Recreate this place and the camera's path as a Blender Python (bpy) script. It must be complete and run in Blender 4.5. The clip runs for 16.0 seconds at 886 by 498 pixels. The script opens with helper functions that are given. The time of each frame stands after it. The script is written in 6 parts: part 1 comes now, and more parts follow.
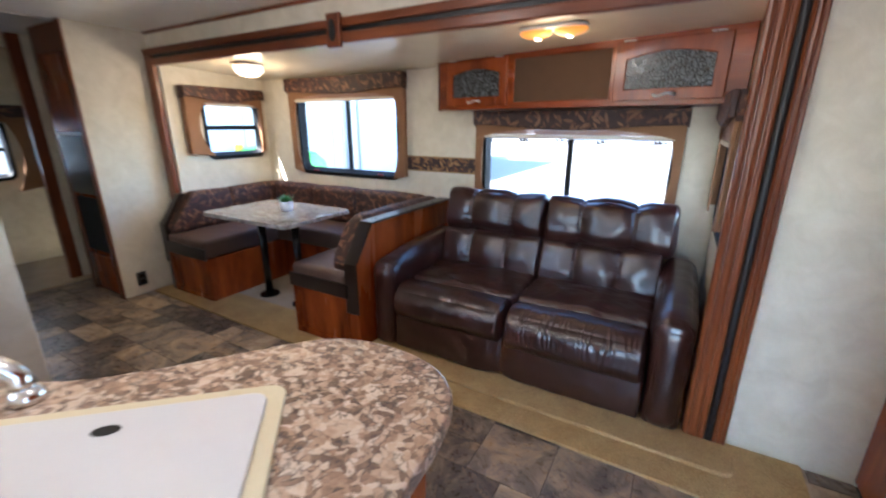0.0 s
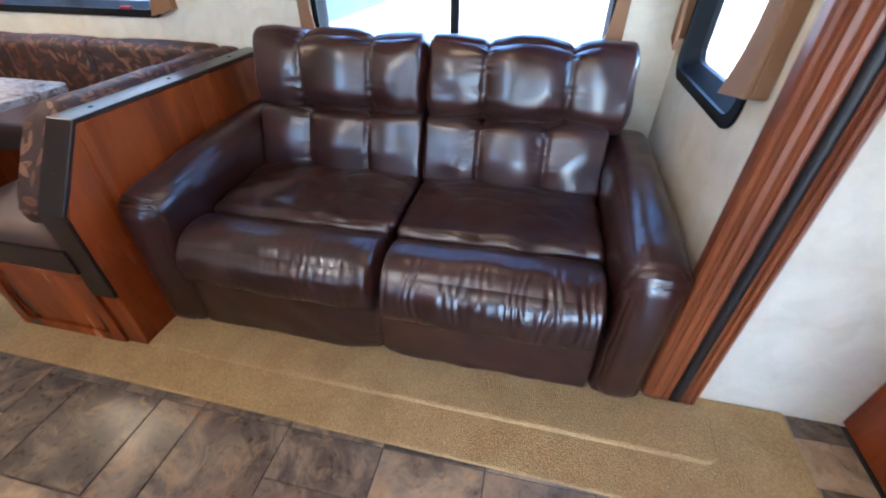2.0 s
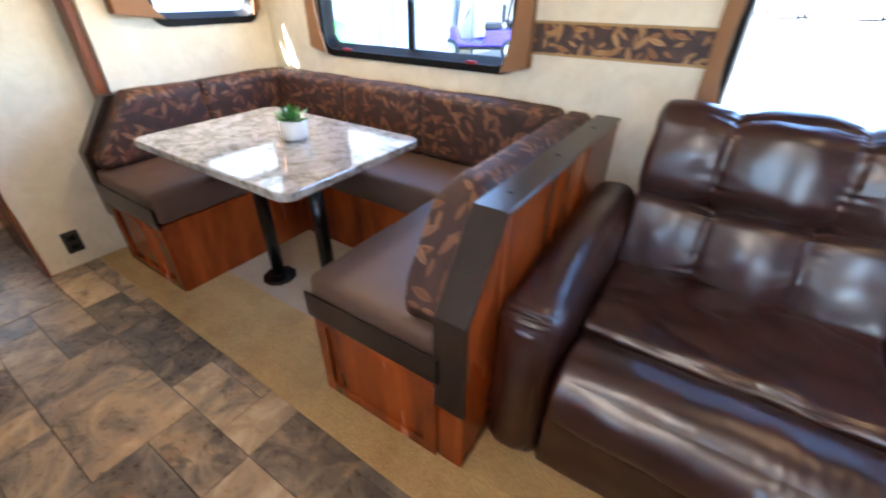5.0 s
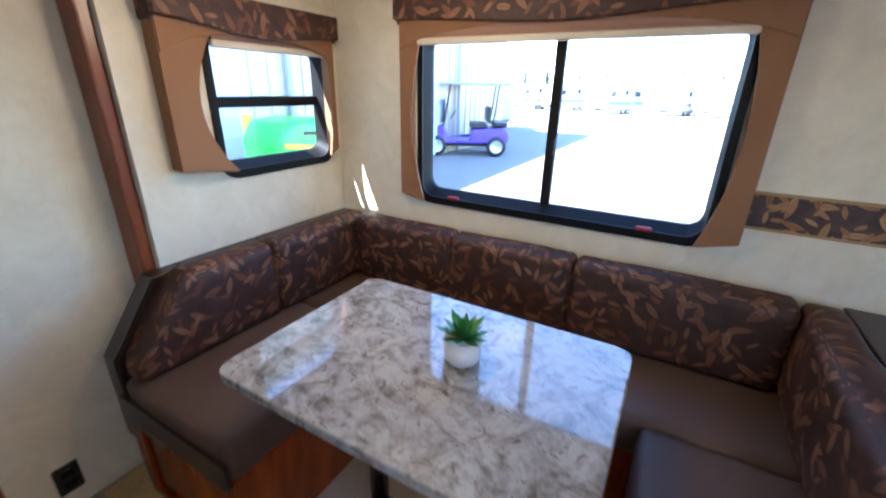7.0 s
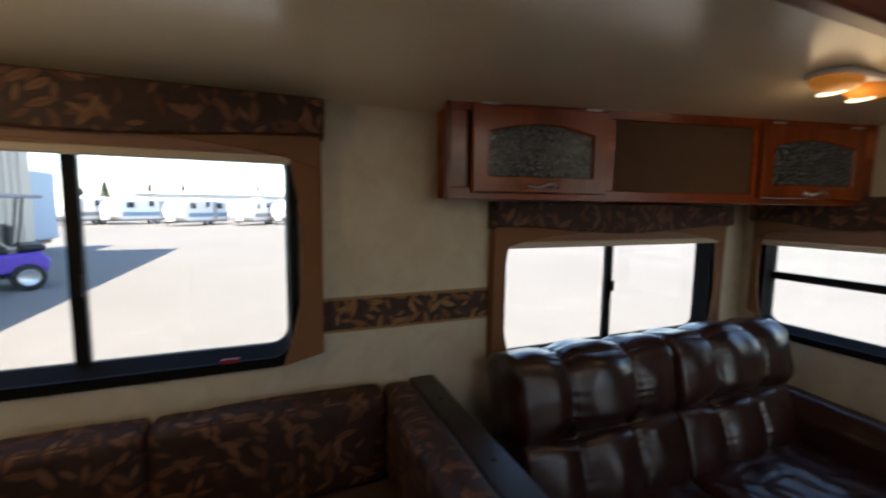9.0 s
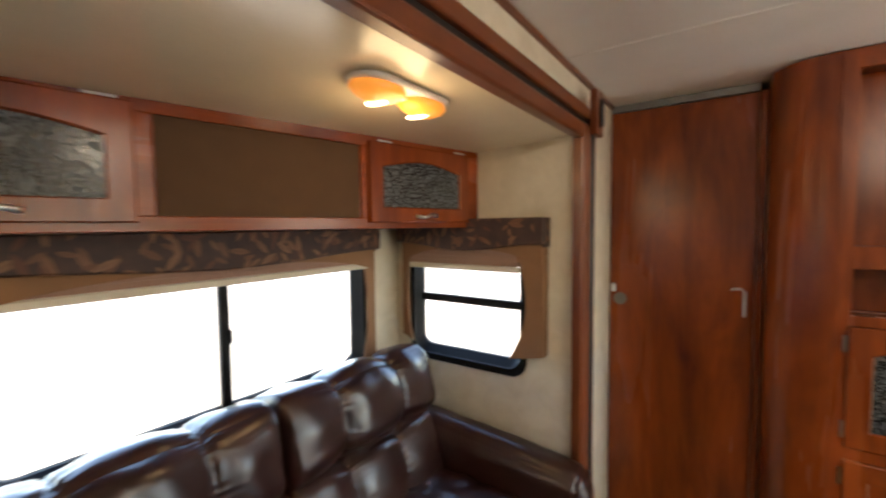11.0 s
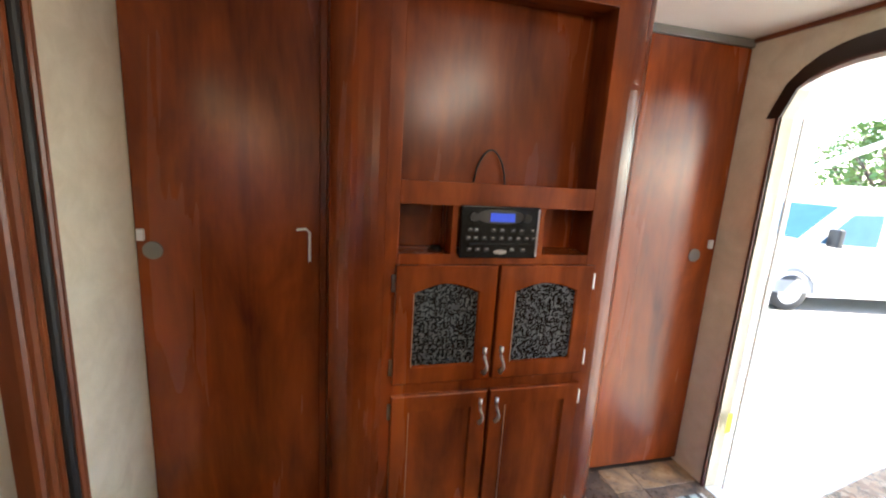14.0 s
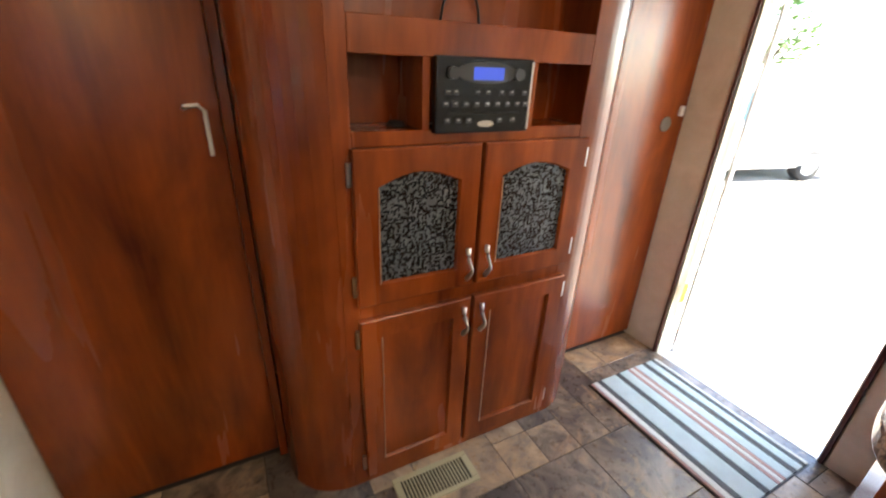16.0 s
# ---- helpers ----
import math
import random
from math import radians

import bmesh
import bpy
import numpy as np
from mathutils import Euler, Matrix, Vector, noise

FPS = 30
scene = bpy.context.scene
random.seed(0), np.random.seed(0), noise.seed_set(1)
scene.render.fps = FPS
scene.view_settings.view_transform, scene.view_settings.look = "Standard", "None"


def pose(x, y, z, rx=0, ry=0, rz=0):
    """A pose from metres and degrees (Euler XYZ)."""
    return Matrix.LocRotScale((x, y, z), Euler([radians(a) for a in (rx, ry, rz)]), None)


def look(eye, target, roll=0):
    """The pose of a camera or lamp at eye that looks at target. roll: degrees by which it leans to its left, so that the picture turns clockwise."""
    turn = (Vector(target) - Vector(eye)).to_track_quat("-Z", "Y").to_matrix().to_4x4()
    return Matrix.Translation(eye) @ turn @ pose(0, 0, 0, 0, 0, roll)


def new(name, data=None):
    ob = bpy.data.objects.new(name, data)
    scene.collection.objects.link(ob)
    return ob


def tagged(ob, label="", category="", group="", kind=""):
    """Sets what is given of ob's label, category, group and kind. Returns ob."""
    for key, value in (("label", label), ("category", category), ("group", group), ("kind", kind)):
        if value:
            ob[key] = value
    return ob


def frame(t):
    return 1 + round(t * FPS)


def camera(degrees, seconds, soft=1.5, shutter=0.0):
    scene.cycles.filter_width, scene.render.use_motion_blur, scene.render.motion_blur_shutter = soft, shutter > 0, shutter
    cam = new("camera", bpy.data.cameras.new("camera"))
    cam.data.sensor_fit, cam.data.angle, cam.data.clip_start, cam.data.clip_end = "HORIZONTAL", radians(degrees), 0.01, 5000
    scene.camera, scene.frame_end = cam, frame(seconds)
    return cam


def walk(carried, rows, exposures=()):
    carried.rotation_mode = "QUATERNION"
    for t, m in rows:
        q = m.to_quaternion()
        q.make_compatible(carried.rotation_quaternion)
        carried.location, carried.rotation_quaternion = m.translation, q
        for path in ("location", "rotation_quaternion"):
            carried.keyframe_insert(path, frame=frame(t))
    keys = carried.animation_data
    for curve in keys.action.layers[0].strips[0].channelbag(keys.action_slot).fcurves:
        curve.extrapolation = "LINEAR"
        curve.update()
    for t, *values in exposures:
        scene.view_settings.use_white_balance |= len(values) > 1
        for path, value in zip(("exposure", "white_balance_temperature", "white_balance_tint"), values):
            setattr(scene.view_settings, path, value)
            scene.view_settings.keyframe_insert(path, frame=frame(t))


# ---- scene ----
cam = camera(94.3, 16.0, soft=2.0, shutter=0.4)
PATH = [
    (0, (-0.009, -0.126, 1.358), (-0.954, 1.538, 0.776), 0.1),
    (0.5, (-0.091, 0.097, 1.291), (-0.778, 1.811, 0.523), -0.0),
    (1, (-0.168, 0.33, 1.256), (-0.662, 2.017, 0.302), -0.5),
    (1.5, (-0.214, 0.608, 1.226), (-0.613, 2.226, 0.119), -0.4),
    (2, (-0.298, 0.843, 1.208), (-0.634, 2.402, 0.002), 0.3),
    (2.5, (-0.438, 1.03, 1.215), (-0.718, 2.566, -0.035), 0.9),
    (3, (-0.518, 1.197, 1.203), (-0.798, 2.716, -0.068), 0.3),
    (3.5, (-0.585, 1.261, 1.206), (-0.87, 2.793, -0.048), -0.0),
    (4, (-0.809, 1.082, 1.2), (-1.194, 2.669, 0.046), 0.8),
    (4.5, (-0.989, 0.977, 1.202), (-1.692, 2.487, 0.095), 0.4),
    (5, (-1.223, 0.982, 1.212), (-2.163, 2.389, 0.145), 0.4),
    (5.2, (-1.352, 1.008, 1.222), (-2.363, 2.38, 0.173), 0.6),
    (7.3, (-2.303, 1.176, 1.395), (-3.123, 2.903, 0.807), 0.6),
    (7.5, (-2.402, 1.202, 1.389), (-3.034, 3.035, 0.896), 1.2),
    (8, (-2.491, 1.272, 1.393), (-2.58, 3.23, 0.995), 2.0),
    (8.5, (-2.359, 1.319, 1.374), (-1.98, 3.261, 1.078), 1.6),
    (9, (-2.09, 1.312, 1.422), (-1.324, 3.149, 1.22), 0.8),
    (9.2, (-2.017, 1.324, 1.426), (-1.125, 3.106, 1.265), 0.5),
    (11.3, (-1.249, 1.272, 1.458), (0.561, 2.115, 1.338), -0.8),
    (11.5, (-1.145, 1.258, 1.448), (0.769, 1.816, 1.297), -0.4),
    (12, (-0.949, 1.235, 1.455), (1.043, 1.182, 1.288), 0.6),
    (12.5, (-0.862, 1.164, 1.465), (1.103, 0.853, 1.257), 1.6),
    (13, (-0.781, 1.057, 1.412), (1.16, 0.664, 1.131), 2.8),
    (13.5, (-0.742, 1.065, 1.411), (1.183, 0.627, 1.096), 3.4),
    (14, (-0.76, 1.137, 1.416), (1.141, 0.646, 1.031), 3.5),
    (14.5, (-0.759, 1.185, 1.392), (1.097, 0.654, 0.869), 3.3),
    (15, (-0.709, 1.227, 1.327), (1.072, 0.635, 0.636), 3.0),
    (15.5, (-0.533, 1.199, 1.256), (1.145, 0.539, 0.391), 2.5),
    (16, (-0.41, 1.201, 1.285), (1.203, 0.347, 0.467), 2.4),
]
EXPOSURES = [(0.0, 4.4, 5650, 10), (2.0, 5.08, 5400, 10), (3.5, 5.4, 5650, 10), (5.2, 5.08, 6000, 10), (7.3, 4.0, 5250, 10), (8.0, 3.65, 5500, 10), (8.5, 3.2, 6300, 10), (9.0, 2.4, 6900, 10),
             (9.2, 2.4, 7000, 10), (11.3, 4.2, 7500, 10), (12.0, 4.15, 7300, 10), (12.5, 4.1, 7050, 10), (14.5, 4.22, 6950, 10), (16.0, 4.4, 7350, 10)]
walk(cam, [(t, look(eye, target, roll)) for t, eye, target, roll in PATH], EXPOSURES)

# ---- world, sun ----
SUN_ELEVATION, SUN_FROM = 52.0, (-0.5, -0.86)
world = bpy.data.worlds.new("sky")
scene.world = world
world.use_nodes = True
wn = world.node_tree
sky = wn.nodes.new("ShaderNodeTexSky")
sky.sky_type = "NISHITA"
sky.sun_disc = False
sky.dust_density, sky.ozone_density = 0.2, 3.2
sky.sun_elevation = radians(SUN_ELEVATION)
sky.sun_rotation = math.atan2(SUN_FROM[0], SUN_FROM[1])
wn.links.new(sky.outputs[0], wn.nodes["Background"].inputs[0])
wn.nodes["Background"].inputs[1].default_value = 0.108
sun = new("sun", bpy.data.lights.new("sun", "SUN"))
sun.data.energy, sun.data.angle, sun.data.color = 3.0, radians(0.5), (1.0, 0.95, 0.87)
flat = math.cos(radians(SUN_ELEVATION)) / math.hypot(*SUN_FROM)
sun.matrix_basis = look((SUN_FROM[0] * flat * 30, SUN_FROM[1] * flat * 30, 30 * math.sin(radians(SUN_ELEVATION))), (0, 0, 0))


# ---- node helpers ----
def nodes_of(name):
    m = bpy.data.materials.new(name)
    m.use_nodes = True
    return m, m.node_tree, m.node_tree.nodes["Principled BSDF"]


def put_in(nt, socket, value):
    if isinstance(value, bpy.types.NodeSocket):
        nt.links.new(value, socket)
    else:
        socket.default_value = value


def coords(nt, scale=(1, 1, 1), kind="Object"):
    tc = nt.nodes.new("ShaderNodeTexCoord")
    mp = nt.nodes.new("ShaderNodeMapping")
    nt.links.new(tc.outputs[kind], mp.inputs["Vector"])
    mp.inputs["Scale"].default_value = scale
    return mp.outputs[0]


def noise_of(nt, vec, scale=5.0, detail=4.0, rough=0.55, distort=0.0):
    n = nt.nodes.new("ShaderNodeTexNoise")
    nt.links.new(vec, n.inputs["Vector"])
    n.inputs["Scale"].default_value, n.inputs["Detail"].default_value = scale, detail
    n.inputs["Roughness"].default_value, n.inputs["Distortion"].default_value = rough, distort
    return n.outputs["Fac"]


def calc(nt, op, a, b=0.0, clamp=False):
    n = nt.nodes.new("ShaderNodeMath")
    n.operation, n.use_clamp = op, clamp
    put_in(nt, n.inputs[0], a)
    put_in(nt, n.inputs[1], b)
    return n.outputs[0]


def vcalc(nt, op, a, b):
    n = nt.nodes.new("ShaderNodeVectorMath")
    n.operation = op
    put_in(nt, n.inputs[0], a)
    put_in(nt, n.inputs[1], b)
    return n.outputs[0]


def ramp(nt, fac, stops):
    n = nt.nodes.new("ShaderNodeValToRGB")
    nt.links.new(fac, n.inputs[0])
    e = n.color_ramp.elements
    while len(e) < len(stops):
        e.new(0.5)
    for k, (at, c) in enumerate(stops):
        e[k].position = at
        e[k].color = (*c, 1) if len(c) == 3 else c
    return n.outputs[0]


def mixed(nt, fac, a, b, how="MIX"):
    n = nt.nodes.new("ShaderNodeMix")
    n.data_type, n.blend_type = "RGBA", how
    put_in(nt, n.inputs[0], fac)
    put_in(nt, n.inputs[6], (*a, 1) if isinstance(a, tuple) else a)
    put_in(nt, n.inputs[7], (*b, 1) if isinstance(b, tuple) else b)
    return n.outputs[2]


def bump(nt, bsdf, height, strength=0.2, distance=0.01):
    n = nt.nodes.new("ShaderNodeBump")
    n.inputs["Strength"].default_value, n.inputs["Distance"].default_value = strength, distance
    nt.links.new(height, n.inputs["Height"])
    nt.links.new(n.outputs[0], bsdf.inputs["Normal"])


def random_of(nt):
    return nt.nodes.new("ShaderNodeObjectInfo").outputs["Random"]


# ---- materials ----
def plain(name, color, rough=0.5, metal=0.0, vary=0.12, scale=14.0, relief=0.05, kind="Object"):
    """A painted, moulded or metal surface with slight unevenness at two scales."""
    m, nt, b = nodes_of(name)
    v = coords(nt, kind=kind)
    big, fine = noise_of(nt, v, scale * 0.25, 3), noise_of(nt, v, scale * 6, 4)
    tone = calc(nt, "ADD", calc(nt, "MULTIPLY", big, 0.7), calc(nt, "MULTIPLY", fine, 0.3))
    lo, hi = tuple(c * (1 - vary) for c in color), tuple(min(1, c * (1 + vary)) for c in color)
    put_in(nt, b.inputs["Base Color"], ramp(nt, tone, [(0.3, lo), (0.7, hi)]))
    put_in(nt, b.inputs["Roughness"], calc(nt, "ADD", rough - 0.06, calc(nt, "MULTIPLY", fine, 0.12)))
    b.inputs["Metallic"].default_value = metal
    if relief:
        bump(nt, b, fine, relief, 0.004)
    return m


def wood(name, dark, light, axis=2, rough=0.25, scale=1.0):
    m, nt, b = nodes_of(name)
    s = [4.6 * scale, 4.6 * scale, 4.6 * scale]
    s[axis] = 0.45 * scale
    shift = coords(nt, tuple(s))
    grain = noise_of(nt, shift, 1.6, 4, 0.5, 0.4)
    fine = noise_of(nt, coords(nt, tuple(q * 9 for q in s)), 2.2, 3)
    wide = [2.6 * scale, 2.6 * scale, 2.6 * scale]
    wide[axis] = 0.8 * scale
    mottle = noise_of(nt, coords(nt, tuple(wide)), 2.0, 4, 0.6, 0.5)
    tone = calc(nt, "ADD", calc(nt, "ADD", calc(nt, "MULTIPLY", grain, 0.62), calc(nt, "MULTIPLY", mottle, 0.80)), calc(nt, "SUBTRACT", calc(nt, "MULTIPLY", fine, 0.10), 0.255))
    put_in(nt, b.inputs["Base Color"], ramp(nt, tone, [(0.28, dark), (0.52, tuple((a + c) / 2 for a, c in zip(dark, light))), (0.74, light)]))
    put_in(nt, b.inputs["Roughness"], calc(nt, "ADD", rough - 0.05, calc(nt, "MULTIPLY", grain, 0.12)))
    bump(nt, b, fine, 0.04, 0.002)
    return m


CHERRY_D, CHERRY_L = (0.085, 0.0125, 0.0030), (0.385, 0.079, 0.0135)
cherry = wood("cherry_laminate", CHERRY_D, CHERRY_L)
cherry_x = wood("cherry_laminate_level", CHERRY_D, CHERRY_L, 0)
cherry_y = wood("cherry_laminate_across", CHERRY_D, CHERRY_L, 1)
trim_wood = wood("trim_wood", (0.095, 0.020, 0.007), (0.25, 0.070, 0.021), 2, 0.3)
trim_wood_x = wood("trim_wood_level", (0.095, 0.020, 0.007), (0.25, 0.070, 0.021), 0, 0.3)
dark_board = plain("dark_brown_laminate", (0.022, 0.013, 0.010), 0.3, vary=0.1, relief=0)
black_rubber = plain("black_rubber", (0.010, 0.010, 0.011), 0.45)
black_frame = plain("black_window_frame", (0.005, 0.0052, 0.006), 0.6)
black_frame.node_tree.nodes["Principled BSDF"].inputs["Specular IOR Level"].default_value = 0.2
black_metal = plain("black_painted_metal", (0.008, 0.008, 0.009), 0.25, 0.2)
chrome = plain("chrome", (0.75, 0.75, 0.76), 0.16, 1.0, 0.04)
nickel = plain("satin_nickel", (0.62, 0.6, 0.56), 0.3, 1.0, 0.05)
cream_plastic = plain("cream_plastic", (0.62, 0.53, 0.35), 0.4, vary=0.06)
white_plastic = plain("white_plastic", (0.74, 0.73, 0.72), 0.4, vary=0.04)
sink_white = plain("sink_cover_white", (0.58, 0.56, 0.56), 0.45, vary=0.03, relief=0.02)
tan_board = plain("tan_fabric_board", (0.235, 0.115, 0.052), 0.8, vary=0.07, scale=30, relief=0.2)
shade_cream = plain("cream_shade_rail", (0.62, 0.54, 0.43), 0.55, vary=0.04)
shade_cloth = plain("pleated_shade", (0.30, 0.17, 0.12), 0.7, vary=0.1)
seat_cloth = plain("taupe_seat_vinyl", (0.105, 0.062, 0.045), 0.5, vary=0.07, scale=30, relief=0.25)
seat_side = plain("dark_seat_vinyl", (0.05, 0.03, 0.023), 0.5, vary=0.07, scale=30, relief=0.25)
speaker_cloth = plain("brown_speaker_cloth", (0.085, 0.045, 0.022), 0.9, vary=0.08, scale=60, relief=0.3)
vent_paint = plain("olive_beige_vent_paint", (0.40, 0.36, 0.22), 0.45, vary=0.08)
# near-black colour for sheets that paint the shade inside openings
shadow_gap = plain("painted_cavity_shade", (0.006, 0.005, 0.004), 0.9)


def make_wallpaper(name, lo, hi):
    m, nt, b = nodes_of(name)
    v = coords(nt)
    mottle = noise_of(nt, v, 9, 6, 0.65, 0.6)
    weave = noise_of(nt, coords(nt, (60, 60, 260)), 3.0, 2)
    tone = calc(nt, "ADD", calc(nt, "MULTIPLY", mottle, 0.75), calc(nt, "MULTIPLY", weave, 0.25))
    put_in(nt, b.inputs["Base Color"], ramp(nt, tone, [(0.3, lo), (0.7, hi)]))
    b.inputs["Roughness"].default_value = 0.62
    bump(nt, b, weave, 0.12, 0.002)
    return m


wallpaper = make_wallpaper("beige_wallboard", (0.60, 0.535, 0.41), (0.76, 0.70, 0.57))
slide_ceiling_tan = plain("tan_ceiling_board", (0.82, 0.72, 0.53), 0.2, vary=0.05, scale=20, relief=0.05)
slide_ceiling_tan.node_tree.nodes["Principled BSDF"].inputs["Specular IOR Level"].default_value = 0.8
ceiling_white = plain("white_ceiling_board", (0.88, 0.87, 0.84), 0.32, vary=0.04, scale=20, relief=0.08)


def make_leather():
    m, nt, b = nodes_of("dark_brown_leather")
    v = coords(nt)
    big, pores = noise_of(nt, v, 5, 4), noise_of(nt, v, 320, 2, 0.5)
    soft, folds = noise_of(nt, v, 9, 2, 0.5), noise_of(nt, v, 26, 5, 0.6, 1.4)
    put_in(nt, b.inputs["Base Color"], ramp(nt, big, [(0.3, (0.021, 0.0064, 0.0050)), (0.7, (0.040, 0.0118, 0.0092))]))
    put_in(nt, b.inputs["Roughness"], calc(nt, "ADD", 0.27, calc(nt, "MULTIPLY", soft, 0.08)))
    b.inputs["Specular IOR Level"].default_value = 0.85
    bump(nt, b, calc(nt, "ADD", calc(nt, "MULTIPLY", pores, 0.15), calc(nt, "MULTIPLY", folds, 0.5)), 0.07, 0.003)
    return m


leather = make_leather()


def make_leaf_cloth(name, ground_lo, ground_hi, leaf_lo, leaf_hi, cell=11.0, long=0.46):
    """Woven cloth with scattered pointed leaves, in the mesh's own flat coordinates."""
    m, nt, b = nodes_of(name)
    v = coords(nt, kind="UV")
    color = ramp(nt, noise_of(nt, v, 24, 4), [(0.35, ground_lo), (0.65, ground_hi)])
    for k, (sc, ln) in enumerate(((cell, long), (cell * 1.5, long), (cell * 0.8, long * 0.8))):
        vo = nt.nodes.new("ShaderNodeTexVoronoi")
        vo.voronoi_dimensions = "2D"
        nt.links.new(vcalc(nt, "ADD", v, (k * 3.1, k * 1.7, 0)), vo.inputs["Vector"])
        vo.inputs["Scale"].default_value = sc
        local = vcalc(nt, "SUBTRACT", vcalc(nt, "ADD", v, (k * 3.1, k * 1.7, 0)), vo.outputs["Position"])
        parts = nt.nodes.new("ShaderNodeSeparateColor")
        nt.links.new(vo.outputs["Color"], parts.inputs[0])
        turn = nt.nodes.new("ShaderNodeVectorRotate")
        turn.rotation_type = "Z_AXIS"
        nt.links.new(local, turn.inputs["Vector"])
        nt.links.new(calc(nt, "MULTIPLY", parts.outputs[0], 6.28), turn.inputs["Angle"])
        xyz = nt.nodes.new("ShaderNodeSeparateXYZ")
        nt.links.new(turn.outputs[0], xyz.inputs[0])
        lx = calc(nt, "DIVIDE", xyz.outputs[0], ln / sc)
        ly = calc(nt, "ABSOLUTE", calc(nt, "DIVIDE", xyz.outputs[1], ln * 0.30 / sc))
        edge = calc(nt, "SUBTRACT", calc(nt, "SUBTRACT", 1.0, calc(nt, "MULTIPLY", lx, lx)), ly)
        inside = calc(nt, "MULTIPLY", edge, 9.0, True)
        vein = calc(nt, "MULTIPLY", calc(nt, "SUBTRACT", ly, 0.05), 12.0, True)
        keep = calc(nt, "GREATER_THAN", parts.outputs[1], 0.2 + 0.1 * k)
        mask = calc(nt, "MULTIPLY", calc(nt, "MULTIPLY", inside, keep), calc(nt, "ADD", 0.4, calc(nt, "MULTIPLY", vein, 0.5)))
        color = mixed(nt, mask, color, ramp(nt, parts.outputs[2], [(0.1, leaf_lo), (0.9, leaf_hi)]))
    put_in(nt, b.inputs["Base Color"], color)
    b.inputs["Roughness"].default_value = 0.6
    bump(nt, b, noise_of(nt, v, 500, 2), 0.25, 0.002)
    return m


leaf_cloth = make_leaf_cloth("leaf_pattern_cloth", (0.030, 0.0105, 0.0070), (0.052, 0.0195, 0.0125), (0.105, 0.030, 0.013), (0.235, 0.112, 0.055), 13.5, 0.5)
leaf_border = make_leaf_cloth("leaf_border_paper", (0.032, 0.015, 0.015), (0.075, 0.036, 0.028), (0.24, 0.095, 0.028), (0.40, 0.22, 0.085), 17.0, 0.58)


def make_granite(name, stops, scale, gloss):
    m, nt, b = nodes_of(name)
    v = coords(nt)
    a = noise_of(nt, v, scale, 7, 0.68, 1.6)
    c = noise_of(nt, v, scale * 3.1, 5, 0.6, 0.9)
    tone = calc(nt, "ADD", calc(nt, "MULTIPLY", a, 0.65), calc(nt, "MULTIPLY", c, 0.35))
    base = ramp(nt, tone, stops)
    spots = calc(nt, "GREATER_THAN", noise_of(nt, v, scale * 1.9, 4, 0.7, 2.0), 0.62)
    put_in(nt, b.inputs["Base Color"], mixed(nt, calc(nt, "MULTIPLY", spots, 0.75), base, stops[0][1]))
    b.inputs["Roughness"].default_value = gloss
    bump(nt, b, c, 0.04, 0.001)
    return m


table_stone = make_granite("pale_marble_laminate", [(0.36, (0.12, 0.10, 0.085)), (0.45, (0.27, 0.25, 0.23)), (0.56, (0.45, 0.435, 0.42)), (0.7, (0.36, 0.32, 0.28))], 9.0, 0.07)
table_stone.node_tree.nodes["Principled BSDF"].inputs["Specular IOR Level"].default_value = 1.0


def make_counter():
    """Laminate printed like granite: angular patches of tan and pink with dark broken seams."""
    m, nt, b = nodes_of("brown_granite_laminate")
    v = coords(nt)
    nz = nt.nodes.new("ShaderNodeTexNoise")
    nt.links.new(v, nz.inputs["Vector"])
    nz.inputs["Scale"].default_value = 26
    nz.inputs["Detail"].default_value = 5
    w = vcalc(nt, "ADD", v, vcalc(nt, "MULTIPLY", nz.outputs["Color"], (0.045, 0.045, 0.045)))
    cells, seams = nt.nodes.new("ShaderNodeTexVoronoi"), nt.nodes.new("ShaderNodeTexVoronoi")
    seams.feature = "DISTANCE_TO_EDGE"
    for q in (cells, seams):
        nt.links.new(w, q.inputs["Vector"])
        q.inputs["Scale"].default_value = 68
    one = nt.nodes.new("ShaderNodeSeparateColor")
    nt.links.new(cells.outputs["Color"], one.inputs[0])
    tone = calc(nt, "ADD", calc(nt, "MULTIPLY", one.outputs[0], 0.6), calc(nt, "MULTIPLY", noise_of(nt, v, 60, 5, 0.65), 0.4))
    base = ramp(nt, tone, [(0.2, (0.15, 0.088, 0.060)), (0.38, (0.34, 0.21, 0.135)), (0.55, (0.50, 0.345, 0.235)), (0.72, (0.60, 0.475, 0.37))])
    gap = calc(nt, "SUBTRACT", 1.0, calc(nt, "MULTIPLY", seams.outputs["Distance"], 7.0, True))
    broken = calc(nt, "MULTIPLY", calc(nt, "SUBTRACT", noise_of(nt, v, 17, 5, 0.65, 0.8), 0.46), 9.0, True)
    c = mixed(nt, calc(nt, "MULTIPLY", calc(nt, "MULTIPLY", gap, broken), 0.9), base, (0.055, 0.038, 0.034))
    dark = calc(nt, "MULTIPLY", calc(nt, "SUBTRACT", noise_of(nt, w, 34, 6, 0.7, 1.2), 0.57), 14.0, True)
    put_in(nt, b.inputs["Base Color"], mixed(nt, calc(nt, "MULTIPLY", dark, 0.8), c, (0.05, 0.035, 0.032)))
    b.inputs["Roughness"].default_value = 0.28
    bump(nt, b, seams.outputs["Distance"], 0.03, 0.001)
    return m


counter_stone = make_counter()


